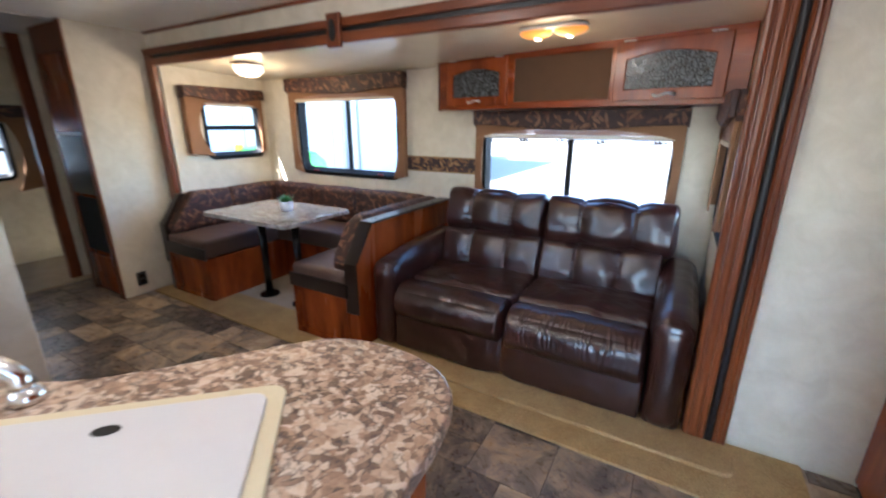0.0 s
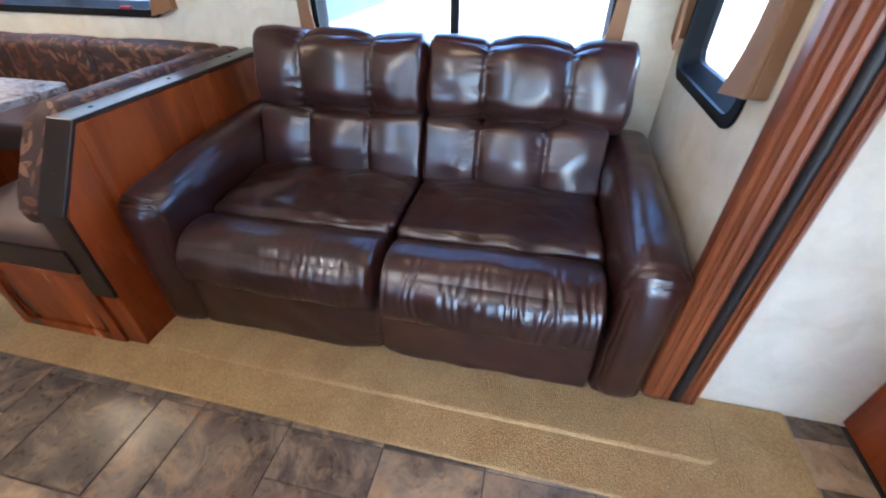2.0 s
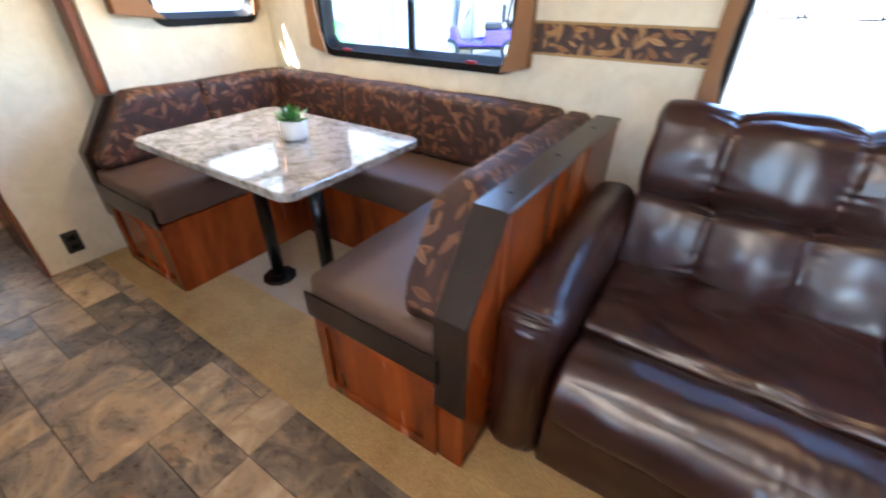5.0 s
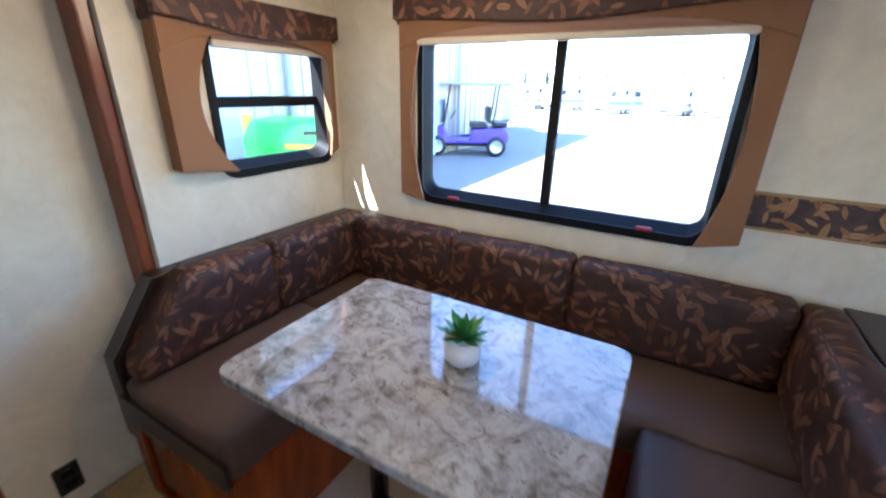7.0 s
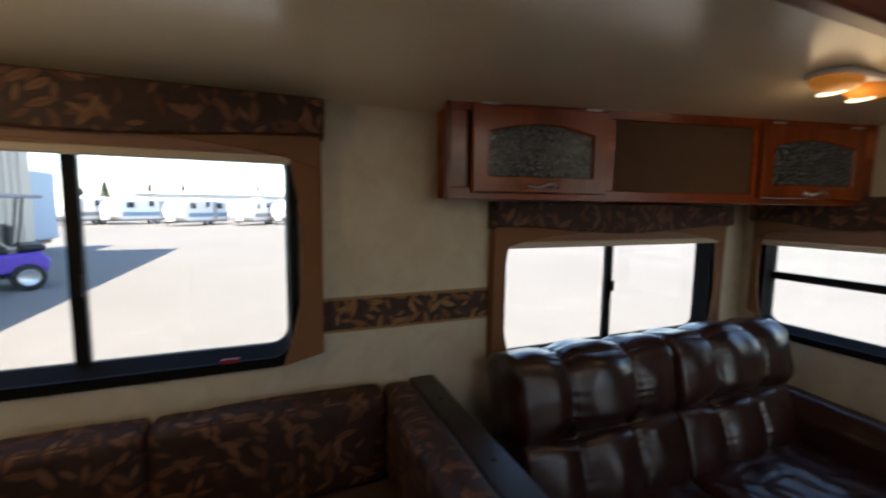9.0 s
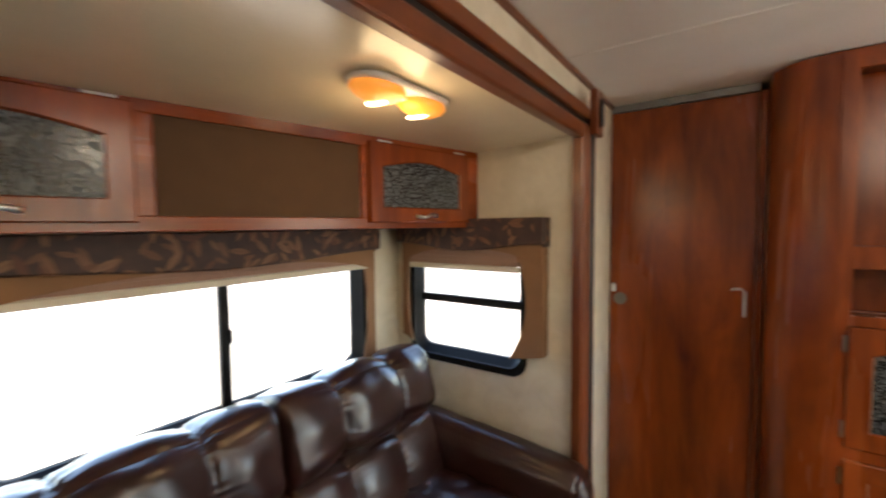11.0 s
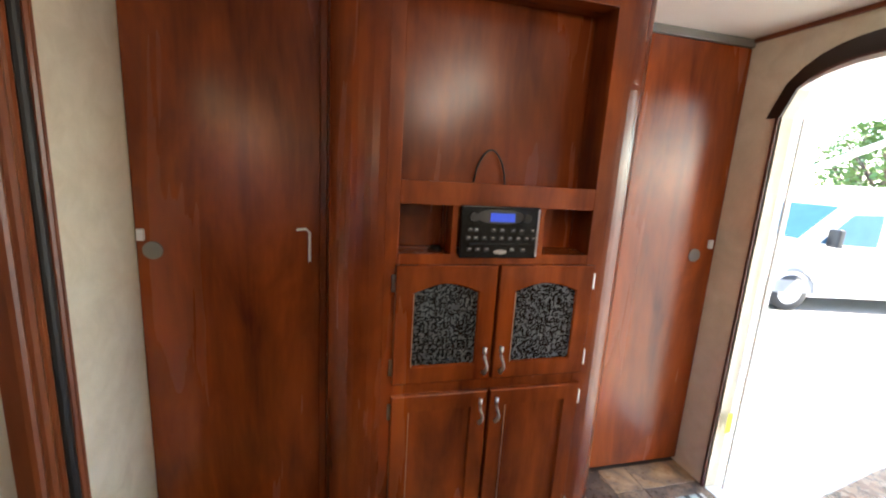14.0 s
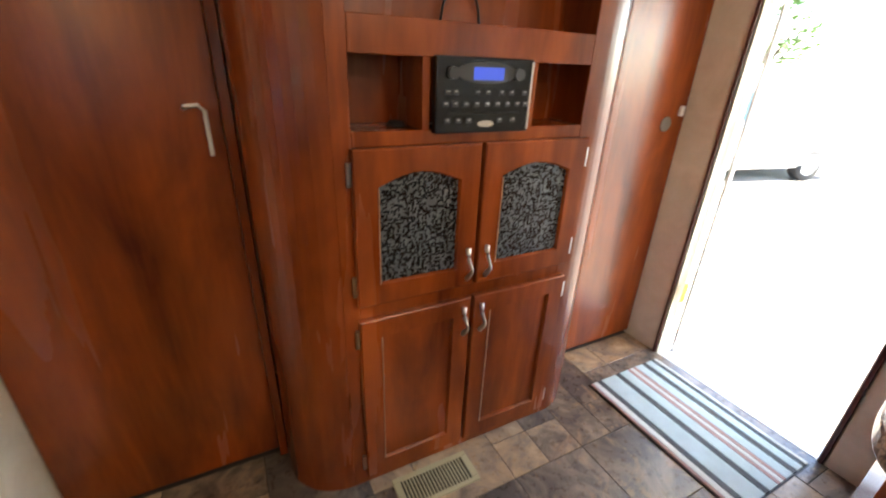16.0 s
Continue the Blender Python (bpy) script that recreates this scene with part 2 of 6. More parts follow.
def make_tile():
    m, nt, b = nodes_of("slate_vinyl_tile")
    r = random_of(nt)
    v = coords(nt)
    comb = nt.nodes.new("ShaderNodeCombineXYZ")
    nt.links.new(calc(nt, "MULTIPLY", r, 37.0), comb.inputs[0])
    nt.links.new(calc(nt, "MULTIPLY", r, 91.0), comb.inputs[1])
    w = vcalc(nt, "ADD", v, comb.outputs[0])
    cloud, fine = noise_of(nt, w, 5.5, 6, 0.62, 1.4), noise_of(nt, w, 40, 5, 0.6)
    tone = calc(nt, "ADD", calc(nt, "MULTIPLY", r, 0.46), calc(nt, "SUBTRACT", calc(nt, "MULTIPLY", cloud, 1.25), 0.37))
    c = ramp(nt, tone, [(0.22, (0.070, 0.055, 0.047)), (0.38, (0.150, 0.110, 0.082)), (0.52, (0.27, 0.205, 0.150)), (0.66, (0.42, 0.29, 0.175)), (0.84, (0.56, 0.42, 0.27))])
    veins = calc(nt, "MULTIPLY", calc(nt, "SUBTRACT", noise_of(nt, w, 4.2, 7, 0.7, 2.4), 0.56), 14.0, True)
    c = mixed(nt, calc(nt, "MULTIPLY", veins, 0.6), c, (0.36, 0.23, 0.13))
    dark = calc(nt, "MULTIPLY", calc(nt, "SUBTRACT", 0.40, noise_of(nt, vcalc(nt, "ADD", w, (9, 4, 0)), 6.0, 6, 0.65, 1.6)), 14.0, True)
    c = mixed(nt, calc(nt, "MULTIPLY", dark, 0.6), c, (0.055, 0.045, 0.042))
    slate = calc(nt, "GREATER_THAN", calc(nt, "FRACT", calc(nt, "MULTIPLY", r, 7.3)), 0.6)
    c = mixed(nt, calc(nt, "MULTIPLY", slate, 0.22), c, ramp(nt, cloud, [(0.3, (0.075, 0.075, 0.08)), (0.7, (0.24, 0.235, 0.235))]))
    put_in(nt, b.inputs["Base Color"], c)
    put_in(nt, b.inputs["Roughness"], calc(nt, "ADD", 0.2, calc(nt, "MULTIPLY", fine, 0.18)))
    bump(nt, b, calc(nt, "ADD", fine, calc(nt, "MULTIPLY", cloud, 0.6)), 0.12, 0.002)
    return m


slate_tile = make_tile()
grout = plain("dark_vinyl_joint", (0.05, 0.04, 0.034), 0.5)


def make_carpet(name, lo, hi, scale=170.0, deep=0.9):
    m, nt, b = nodes_of(name)
    v = coords(nt)
    tuft, big = noise_of(nt, v, scale, 3, 0.7), noise_of(nt, v, 7, 3)
    tone = calc(nt, "ADD", calc(nt, "MULTIPLY", tuft, 0.7), calc(nt, "MULTIPLY", big, 0.3))
    put_in(nt, b.inputs["Base Color"], ramp(nt, tone, [(0.32, lo), (0.66, hi)]))
    b.inputs["Roughness"].default_value = 0.95
    b.inputs["Specular IOR Level"].default_value = 0.1
    bump(nt, b, tuft, deep, 0.012)
    return m


carpet = make_carpet("beige_carpet", (0.36, 0.225, 0.095), (0.70, 0.49, 0.23))
carpet_flat = make_carpet("smooth_beige_carpet", (0.40, 0.31, 0.21), (0.54, 0.44, 0.32), 220.0, 0.3)


def make_etched():
    m, nt, b = nodes_of("etched_grey_glass")
    v = coords(nt, kind="UV")
    grey = ramp(nt, noise_of(nt, v, 30, 4), [(0.3, (0.058, 0.066, 0.072)), (0.7, (0.115, 0.125, 0.130))])
    dark = None
    for k, sc in enumerate((58.0, 74.0, 92.0)):
        vo = nt.nodes.new("ShaderNodeTexVoronoi")
        vo.voronoi_dimensions = "2D"
        w = vcalc(nt, "ADD", v, (k * 2.3, k * 1.9, 0))
        nt.links.new(w, vo.inputs["Vector"])
        vo.inputs["Scale"].default_value = sc
        local = vcalc(nt, "SUBTRACT", w, vo.outputs["Position"])
        cell = nt.nodes.new("ShaderNodeSeparateColor")
        nt.links.new(vo.outputs["Color"], cell.inputs[0])
        turn = nt.nodes.new("ShaderNodeVectorRotate")
        turn.rotation_type = "Z_AXIS"
        nt.links.new(local, turn.inputs["Vector"])
        nt.links.new(calc(nt, "ADD", -0.5, calc(nt, "MULTIPLY", cell.outputs[0], 2.6)), turn.inputs["Angle"])
        xyz = nt.nodes.new("ShaderNodeSeparateXYZ")
        nt.links.new(turn.outputs[0], xyz.inputs[0])
        lx, ly = calc(nt, "DIVIDE", xyz.outputs[0], 0.60 / sc), calc(nt, "DIVIDE", xyz.outputs[1], 0.22 / sc)
        edge = calc(nt, "SUBTRACT", 1.0, calc(nt, "ADD", calc(nt, "MULTIPLY", lx, lx), calc(nt, "MULTIPLY", ly, ly)))
        grain = calc(nt, "MULTIPLY", calc(nt, "MULTIPLY", edge, 4.0, True), calc(nt, "GREATER_THAN", cell.outputs[1], 0.30))
        dark = grain if dark is None else calc(nt, "MAXIMUM", dark, grain)
    put_in(nt, b.inputs["Base Color"], mixed(nt, calc(nt, "MULTIPLY", dark, 0.92), grey, (0.006, 0.007, 0.008)))
    put_in(nt, b.inputs["Roughness"], calc(nt, "SUBTRACT", 0.5, calc(nt, "MULTIPLY", dark, 0.3)))
    bump(nt, b, dark, 0.2, 0.001)
    return m


etched_glass = make_etched()


def make_glass(name, tint=0.97):
    m = bpy.data.materials.new(name)
    m.use_nodes = True
    nt = m.node_tree
    nt.nodes.remove(nt.nodes["Principled BSDF"])
    clear, shine, mix = nt.nodes.new("ShaderNodeBsdfTransparent"), nt.nodes.new("ShaderNodeBsdfGlossy"), nt.nodes.new("ShaderNodeMixShader")
    clear.inputs[0].default_value = (tint, tint, tint, 1)
    shine.inputs["Roughness"].default_value = 0.02
    face = nt.nodes.new("ShaderNodeLayerWeight")
    face.inputs[0].default_value = 0.5
    gloss = calc(nt, "ADD", 0.03, calc(nt, "MULTIPLY", calc(nt, "POWER", face.outputs["Facing"], 4.0), 0.5))
    nt.links.new(gloss, mix.inputs[0])
    nt.links.new(clear.outputs[0], mix.inputs[1])
    nt.links.new(shine.outputs[0], mix.inputs[2])
    nt.links.new(mix.outputs[0], nt.nodes["Material Output"].inputs[0])
    return m


glass = make_glass("window_glass")


def glow(name, color, strength):
    m, nt, b = nodes_of(name)
    b.inputs["Base Color"].default_value = (*color, 1)
    b.inputs["Emission Color"].default_value = (*color, 1)
    b.inputs["Emission Strength"].default_value = strength
    b.inputs["Roughness"].default_value = 0.3
    return m


lamp_glass = glow("lit_frosted_lamp_glass", (1.0, 0.78, 0.52), 0.16)
amber_glass = glow("lit_amber_lamp_lens", (1.0, 0.37, 0.065), 0.034)
hot_bulb = glow("lit_lamp_filament_glass", (1.0, 0.80, 0.50), 0.6)
screen_blue = glow("lit_blue_display", (0.02, 0.045, 0.32), 0.10)

# ---- building helpers ----
ORIGIN = {}


def thing(name, at, label, category, group="", kind=""):
    ob = new(name)
    ob.location = at
    ob.empty_display_size = 0.05
    ORIGIN[ob.name] = Vector(at)
    return tagged(ob, label, category, group, kind)


def part(name, bm, material, parent=None, label="", smooth=False, uv=True):
    """Links a bmesh, made in world metres, as one mesh object under a thing or a part."""
    at = ORIGIN[parent.name] if parent else Vector((0, 0, 0))
    bmesh.ops.recalc_face_normals(bm, faces=bm.faces)
    if uv:
        layer = bm.loops.layers.uv.verify()
        for f in bm.faces:
            n = f.normal
            a = max(range(3), key=lambda k: abs(n[k]))
            for lp in f.loops:
                c = lp.vert.co
                lp[layer].uv = ((c.y, c.z) if a == 0 else (c.x, c.z) if a == 1 else (c.x, c.y))
    for f in bm.faces:
        f.smooth = smooth
    bmesh.ops.translate(bm, verts=bm.verts, vec=-at)
    me = bpy.data.meshes.new(name)
    bm.to_mesh(me)
    bm.free()
    me.materials.append(material)
    ob = new(name, me)
    if parent:
        ob.parent = parent
    ORIGIN[ob.name] = at.copy()
    if label:
        ob["label"] = label
    return ob


def setting(name, bm, material, label, category, smooth=False):
    return tagged(part(name, bm, material, None, "", smooth), label, category, "", "structure")


def box(x0, x1, y0, y1, z0, z1, bevel=0.0, segments=1):
    bm = bmesh.new()
    bmesh.ops.create_cube(bm, size=1.0)
    for v in bm.verts:
        v.co = ((x0 + x1) / 2 + v.co.x * (x1 - x0), (y0 + y1) / 2 + v.co.y * (y1 - y0), (z0 + z1) / 2 + v.co.z * (z1 - z0))
    if bevel:
        bmesh.ops.bevel(bm, geom=bm.edges[:], offset=bevel, segments=segments, affect="EDGES", profile=0.5)
    return bm


AXIS_OF = {"xy": lambda a, b, c: (a, b, c), "xz": lambda a, b, c: (a, c, b), "yz": lambda a, b, c: (c, a, b)}


def prism(points, plane, c0, c1, bevel=0.0, segments=1):
    """A polygon in one plane, drawn out from c0 to c1."""
    bm = bmesh.new()
    to = AXIS_OF[plane]
    n = len(points)
    low = [bm.verts.new(to(a, b, c0)) for a, b in points]
    top = [bm.verts.new(to(a, b, c1)) for a, b in points]
    bm.faces.new(low), bm.faces.new(top[::-1])
    for k in range(n):
        bm.faces.new((low[k], low[(k + 1) % n], top[(k + 1) % n], top[k]))
    bmesh.ops.recalc_face_normals(bm, faces=bm.faces)
    if bevel:
        edges = [e for e in bm.edges if e.calc_face_angle(0) > 0.6]
        bmesh.ops.bevel(bm, geom=edges, offset=bevel, segments=segments, affect="EDGES", profile=0.5)
    return bm


def rounded(x0, x1, y0, y1, r, n=6):
    out = []
    for cx, cy, a0 in ((x1 - r, y1 - r, 0), (x0 + r, y1 - r, 90), (x0 + r, y0 + r, 180), (x1 - r, y0 + r, 270)):
        for k in range(n + 1):
            a = radians(a0 + 90 * k / n)
            out.append((cx + r * math.cos(a), cy + r * math.sin(a)))
    return out


def joined(*meshes):
    out = meshes[0]
    for bm in meshes[1:]:
        me = bpy.data.meshes.new("join")
        bm.to_mesh(me)
        bm.free()
        out.from_mesh(me)
        bpy.data.meshes.remove(me)
    return out


def tube(points, radius, sides=10, closed=False):
    """A round bar along points; radius may be one number or one for each point."""
    bm = bmesh.new()
    pts = [Vector(p) for p in points]
    rings = []
    for k, p in enumerate(pts):
        d = (pts[min(k + 1, len(pts) - 1)] - pts[max(k - 1, 0)]).normalized()
        side = d.cross(Vector((0, 0, 1)) if abs(d.z) < 0.9 else Vector((1, 0, 0))).normalized()
        up = side.cross(d)
        r = radius[k] if isinstance(radius, (list, tuple)) else radius
        rings.append([bm.verts.new(p + (side * math.cos(a) + up * math.sin(a)) * r) for a in (math.tau * j / sides for j in range(sides))])
    for a, b in zip(rings, rings[1:]):
        for j in range(sides):
            bm.faces.new((a[j], a[(j + 1) % sides], b[(j + 1) % sides], b[j]))
    bm.faces.new(rings[0]), bm.faces.new(rings[-1][::-1])
    return bm


def lathe(profile, at, sides=24):
    """A turned shape about the upright axis from (radius, height) pairs."""
    bm = bmesh.new()
    x, y, z = at
    rings = []
    for r, h in profile:
        if r < 1e-5:
            rings.append([bm.verts.new((x, y, z + h))])
        else:
            rings.append([bm.verts.new((x + r * math.cos(math.tau * j / sides), y + r * math.sin(math.tau * j / sides), z + h)) for j in range(sides)])
    for a, b in zip(rings, rings[1:]):
        for j in range(sides):
            k = (j + 1) % sides
            if len(a) == 1 and len(b) == 1:
                continue
            if len(a) == 1:
                bm.faces.new((a[0], b[j], b[k]))
            elif len(b) == 1:
                bm.faces.new((a[j], a[k], b[0]))
            else:
                bm.faces.new((a[j], a[k], b[k], b[j]))
    return bm


def cushion(x0, x1, y0, y1, z0, z1, r=0.05, bulge=(0.0, 0.0, 0.0), seams=(), seam_axis=0, dip=0.018, wrinkle=0.004, tilt=0.0, n=26, seed=0, wave=0.003, gather=0.0, fine=None, crease=0.0):
    """A padded block: rounded edges, bulging sides, sewn-in channels across seam_axis and puckers beside them. tilt leans it back about x."""
    lo, hi = Vector((x0, y0, z0)), Vector((x1, y1, z1))
    mid, half = (lo + hi) / 2, (hi - lo) / 2
    index, verts, faces = {}, [], []

    def vert(p):
        key = tuple(round(c, 5) for c in p)
        if key not in index:
            index[key] = len(verts)
            q = Vector([p[k] * half[k] for k in range(3)])
            rr = r if isinstance(r, tuple) else (r, r, r)
            core = Vector([max(-half[k] + rr[k], min(half[k] - rr[k], q[k])) for k in range(3)])
            off = Vector([(q[k] - core[k]) / rr[k] for k in range(3)])
            unit = off.normalized() if off.length > 1e-6 else Vector((0, 0, 0))
            s = core + Vector([unit[k] * rr[k] for k in range(3)]) if off.length > 1e-6 else q
            nrm = Vector([unit[k] / rr[k] for k in range(3)]).normalized() if off.length > 1e-6 else Vector((0, 0, 0))
            u = [1 - p[k] * p[k] for k in range(3)]
            s.x += p[0] * bulge[0] * u[1] * u[2]
            s.y += p[1] * bulge[1] * u[0] * u[2]
            s.z += p[2] * bulge[2] * u[0] * u[1]
            along = p[seam_axis] * half[seam_axis]
            for at in seams:
                d = along - at * half[seam_axis]
                groove = math.exp(-(d / 0.009) ** 2) * dip + math.exp(-(d / 0.060) ** 2) * dip * 1.3
                pucker = math.exp(-abs(d) / 0.026) * wrinkle * math.sin(190 * (s.z + s.y * 0.7) + 13 * noise.noise((at * 9 + d * 9, s.z * 11, seed))) * (0.5 + 1.1 * noise.noise((at * 5, s.z * 17, seed + 3)))
                s -= nrm * (groove - pucker)
            if gather:
                crest = max(0.0, noise.noise((s.x * 5 + seed, 3.3, 0)) + 0.45) * math.exp(-((p[1] + 0.95) / 0.8) ** 2)
                s += nrm * gather * crest * math.sin(215 * s.x + 7 * noise.noise((s.x * 14, s.z * 5 + s.y * 5, seed)) + 10 * (s.z - s.y)) * (0.6 + 0.8 * noise.noise((s.x * 20, s.z * 12, seed + 5)))
            if crease:
                line = 1.0 - min(1.0, 3.2 * abs(noise.noise((s.x * 4.5 + seed * 3.1, s.y * 10 + s.z * 6, seed))))
                fine_line = 1.0 - min(1.0, 3.0 * abs(noise.noise((s.x * 13 + s.y * 5, s.y * 11 - s.z * 8, seed + 40))))
                s -= nrm * crease * (line ** 2 + 0.45 * fine_line ** 2)
            s += nrm * wave * noise.noise((s.x * 11 + seed, s.y * 11, s.z * 11)) * 1.6
            verts.append(s)
        return index[key]

    counts = fine or (n, n, n)
    grids = [[math.sin(0.5 * math.pi * (2 * k / c - 1)) * 0.55 + (2 * k / c - 1) * 0.45 for k in range(c + 1)] for c in counts]
    for axis in range(3):
        a, b = [k for k in range(3) if k != axis]
        for sign in (-1, 1):
            for i in range(counts[a]):
                for j in range(counts[b]):
                    quad = []
                    for di, dj in ((0, 0), (1, 0), (1, 1), (0, 1)):
                        p = [0, 0, 0]
                        p[axis], p[a], p[b] = sign, grids[a][i + di], grids[b][j + dj]
                        quad.append(vert(p))
                    faces.append(quad)
    turn = Matrix.Rotation(radians(-tilt), 3, "X")
    me = bpy.data.meshes.new("pad")
    me.from_pydata([mid + turn @ v for v in verts], [], faces)
    bm = bmesh.new()
    bm.from_mesh(me)
    bpy.data.meshes.remove(me)
    return bm

# ---- the plan, in metres ----
DOOR_Y, SLIDE_Y, BACK_Y = -0.57, 1.785, 2.70          # door wall, wall with the slide-out opening, slide-out's back wall
SL, SR = -3.62, 0.205                                 # slide-out's end walls
END_X, REAR_X = 0.765, -5.60                           # pocket doors, rear wall
CEIL, SLIDE_CEIL, GROUND = 2.03, 1.80, -0.80
TRIM_Y = 1.745


def wall_with_hole(x0, x1, z0, z1, y0, y1, holes):
    """A wall along x, one closed shell, with rectangular holes (x0, x1, z0, z1)."""
    xs = sorted({x0, x1, *[h[0] for h in holes], *[h[1] for h in holes]})
    zs = sorted({z0, z1, *[h[2] for h in holes], *[h[3] for h in holes]})
    solid = {}
    for i in range(len(xs) - 1):
        for k in range(len(zs) - 1):
            cx, cz = (xs[i] + xs[i + 1]) / 2, (zs[k] + zs[k + 1]) / 2
            solid[i, k] = not any(a < cx < b and c < cz < d for a, b, c, d in holes)
    bm, made = bmesh.new(), {}

    def v(i, k, s):
        if (i, k, s) not in made:
            made[i, k, s] = bm.verts.new((xs[i], y1 if s else y0, zs[k]))
        return made[i, k, s]
    for (i, k), full in solid.items():
        if not full:
            continue
        for s in (0, 1):
            bm.faces.new((v(i, k, s), v(i + 1, k, s), v(i + 1, k + 1, s), v(i, k + 1, s)))
        for (di, dk), (p, q) in (((-1, 0), ((i, k), (i, k + 1))), ((1, 0), ((i + 1, k), (i + 1, k + 1))), ((0, -1), ((i, k), (i + 1, k))), ((0, 1), ((i, k + 1), (i + 1, k + 1)))):
            if not solid.get((i + di, k + dk), False):
                bm.faces.new((v(*p, 0), v(*q, 0), v(*q, 1), v(*p, 1)))
    return bm


def turned(bm):
    """Swaps x and y: what was built along x stands along y."""
    for v in bm.verts:
        v.co = (v.co.y, v.co.x, v.co.z)
    return bm


# windows: start, end, sill, head
WIN_2 = (-3.145, -2.035, 0.925, 1.61)
WIN_3 = (-1.255, -0.052, 0.79, 1.36)
WIN_L = (2.08, 2.62, 1.07, 1.56)
WIN_R = (2.005, 2.585, 0.827, 1.36)

setting("floor", box(REAR_X, 1.2, DOOR_Y - 0.05, SLIDE_Y + 0.05, -0.08, -0.004), grout, "dark joints of the slate-look vinyl floor", "floor")
setting("slide_floor", box(SL - 0.06, SR + 0.06, SLIDE_Y - 0.26, BACK_Y + 0.08, -0.0035, 0.012), carpet_flat, "smooth beige floor covering of the slide-out", "floor")
setting("ceiling", box(REAR_X - 0.1, 1.3, DOOR_Y - 0.06, SLIDE_Y + 0.06, CEIL, CEIL + 0.04), ceiling_white, "white ceiling boards of the trailer", "ceiling")
def slide_ceiling_z(y):
    return SLIDE_CEIL - 0.052 * (y - SLIDE_Y)


setting("slide_ceiling", prism([(SLIDE_Y + 0.002, SLIDE_CEIL), (BACK_Y + 0.08, slide_ceiling_z(BACK_Y + 0.08)), (BACK_Y + 0.08, SLIDE_CEIL + 0.08), (SLIDE_Y + 0.002, SLIDE_CEIL + 0.08)], "yz", SL - 0.06, SR + 0.06), slide_ceiling_tan, "low pale tan ceiling of the slide-out", "ceiling")
setting("wall_slide_back", wall_with_hole(SL - 0.06, SR + 0.06, -0.08, SLIDE_CEIL, BACK_Y, BACK_Y + 0.07, [WIN_2, WIN_3]), wallpaper, "mottled beige wallboard with two window openings", "wall")
setting("wall_slide_left", turned(wall_with_hole(SLIDE_Y + 0.002, BACK_Y, -0.08, SLIDE_CEIL, SL - 0.06, SL, [WIN_L])), wallpaper, "mottled beige wallboard at the dinette end", "wall")
setting("wall_slide_right", turned(wall_with_hole(SLIDE_Y + 0.002, BACK_Y, -0.08, SLIDE_CEIL, SR, SR + 0.06, [WIN_R])), wallpaper, "mottled beige wallboard at the sofa end", "wall")
# wall round the slide-out opening
setting("wall_slide_opening", wall_with_hole(REAR_X, 1.2, -0.08, CEIL, SLIDE_Y, SLIDE_Y + 0.06, [(SL - 0.064, SR + 0.066, -0.08, SLIDE_CEIL + 0.081)]), wallpaper, "mottled beige wallboard round the slide-out opening", "wall")
# door wall with its arched opening
DX0, DX1, DSPRING, DTOP = -0.105, 0.58, 1.695, 1.88
arch = [(DX0, CEIL), (DX0, DSPRING)]
for k in range(1, 16):
    f = k / 16
    arch.append((DX0 + (DX1 - DX0) * f, DSPRING + (DTOP - DSPRING) * (1 - abs(2 * f - 1) ** 2.6) ** (1 / 2.0)))
arch += [(DX1, DSPRING), (DX1, CEIL)]
WIN_K = (-2.05, -1.05, 1.06, 1.62)
setting("wall_door", joined(wall_with_hole(REAR_X, DX0, -0.08, CEIL, DOOR_Y - 0.06, DOOR_Y, [WIN_K]), box(DX1, 1.2, DOOR_Y - 0.06, DOOR_Y, -0.08, CEIL),
                            prism(arch, "xz", DOOR_Y - 0.06, DOOR_Y)), wallpaper, "mottled beige wallboard round the arched entry", "wall")
setting("wall_end", box(1.2, 1.26, DOOR_Y - 0.06, SLIDE_Y + 0.06, -0.08, CEIL), wallpaper, "plain wallboard behind the pocket doors", "wall")
RW = (0.72, 1.32, 0.85, 1.42)
setting("wall_rear", turned(wall_with_hole(DOOR_Y - 0.06, SLIDE_Y + 0.06, -0.08, CEIL, REAR_X - 0.06, REAR_X, [RW])), wallpaper, "beige wallboard at the rear with a window opening", "wall")
# end of the kitchen run and the partition beside the dinette
setting("wall_kitchen_end", box(-2.86, -2.80, DOOR_Y, 0.50, 0.0, CEIL, 0.006), wallpaper, "pale wallboard panel at the end of the kitchen", "wall")
setting("wall_partition", box(-3.80, -3.745, 1.27, SLIDE_Y, 0.0, CEIL, 0.003), wallpaper, "mottled beige partition beside the dinette", "wall")

# white battens over the joints of the ceiling boards
for number, x in enumerate((0.05, -1.17, -2.39, -3.85)):
    setting("ceiling_batten_%d" % (number + 1), box(x - 0.014, x + 0.014, DOOR_Y + 0.015, SLIDE_Y - 0.015, CEIL - 0.004, CEIL - 0.0005, 0.0015), ceiling_white, "white batten over a joint of the ceiling boards", "trim")

# dark bead where walls meet the ceiling
setting("trim_ceiling_slide_side", box(-3.745, END_X, SLIDE_Y - 0.014, SLIDE_Y, CEIL - 0.016, CEIL), trim_wood_x, "dark wooden bead under the ceiling", "trim")
setting("trim_ceiling_door_side", box(-2.80, END_X, DOOR_Y, DOOR_Y + 0.014, CEIL - 0.016, CEIL), trim_wood_x, "dark wooden bead under the ceiling", "trim")

# cherry frame of the slide-out opening with its black seal
TX0, TX1, TZ = -3.745, 0.335, 1.905


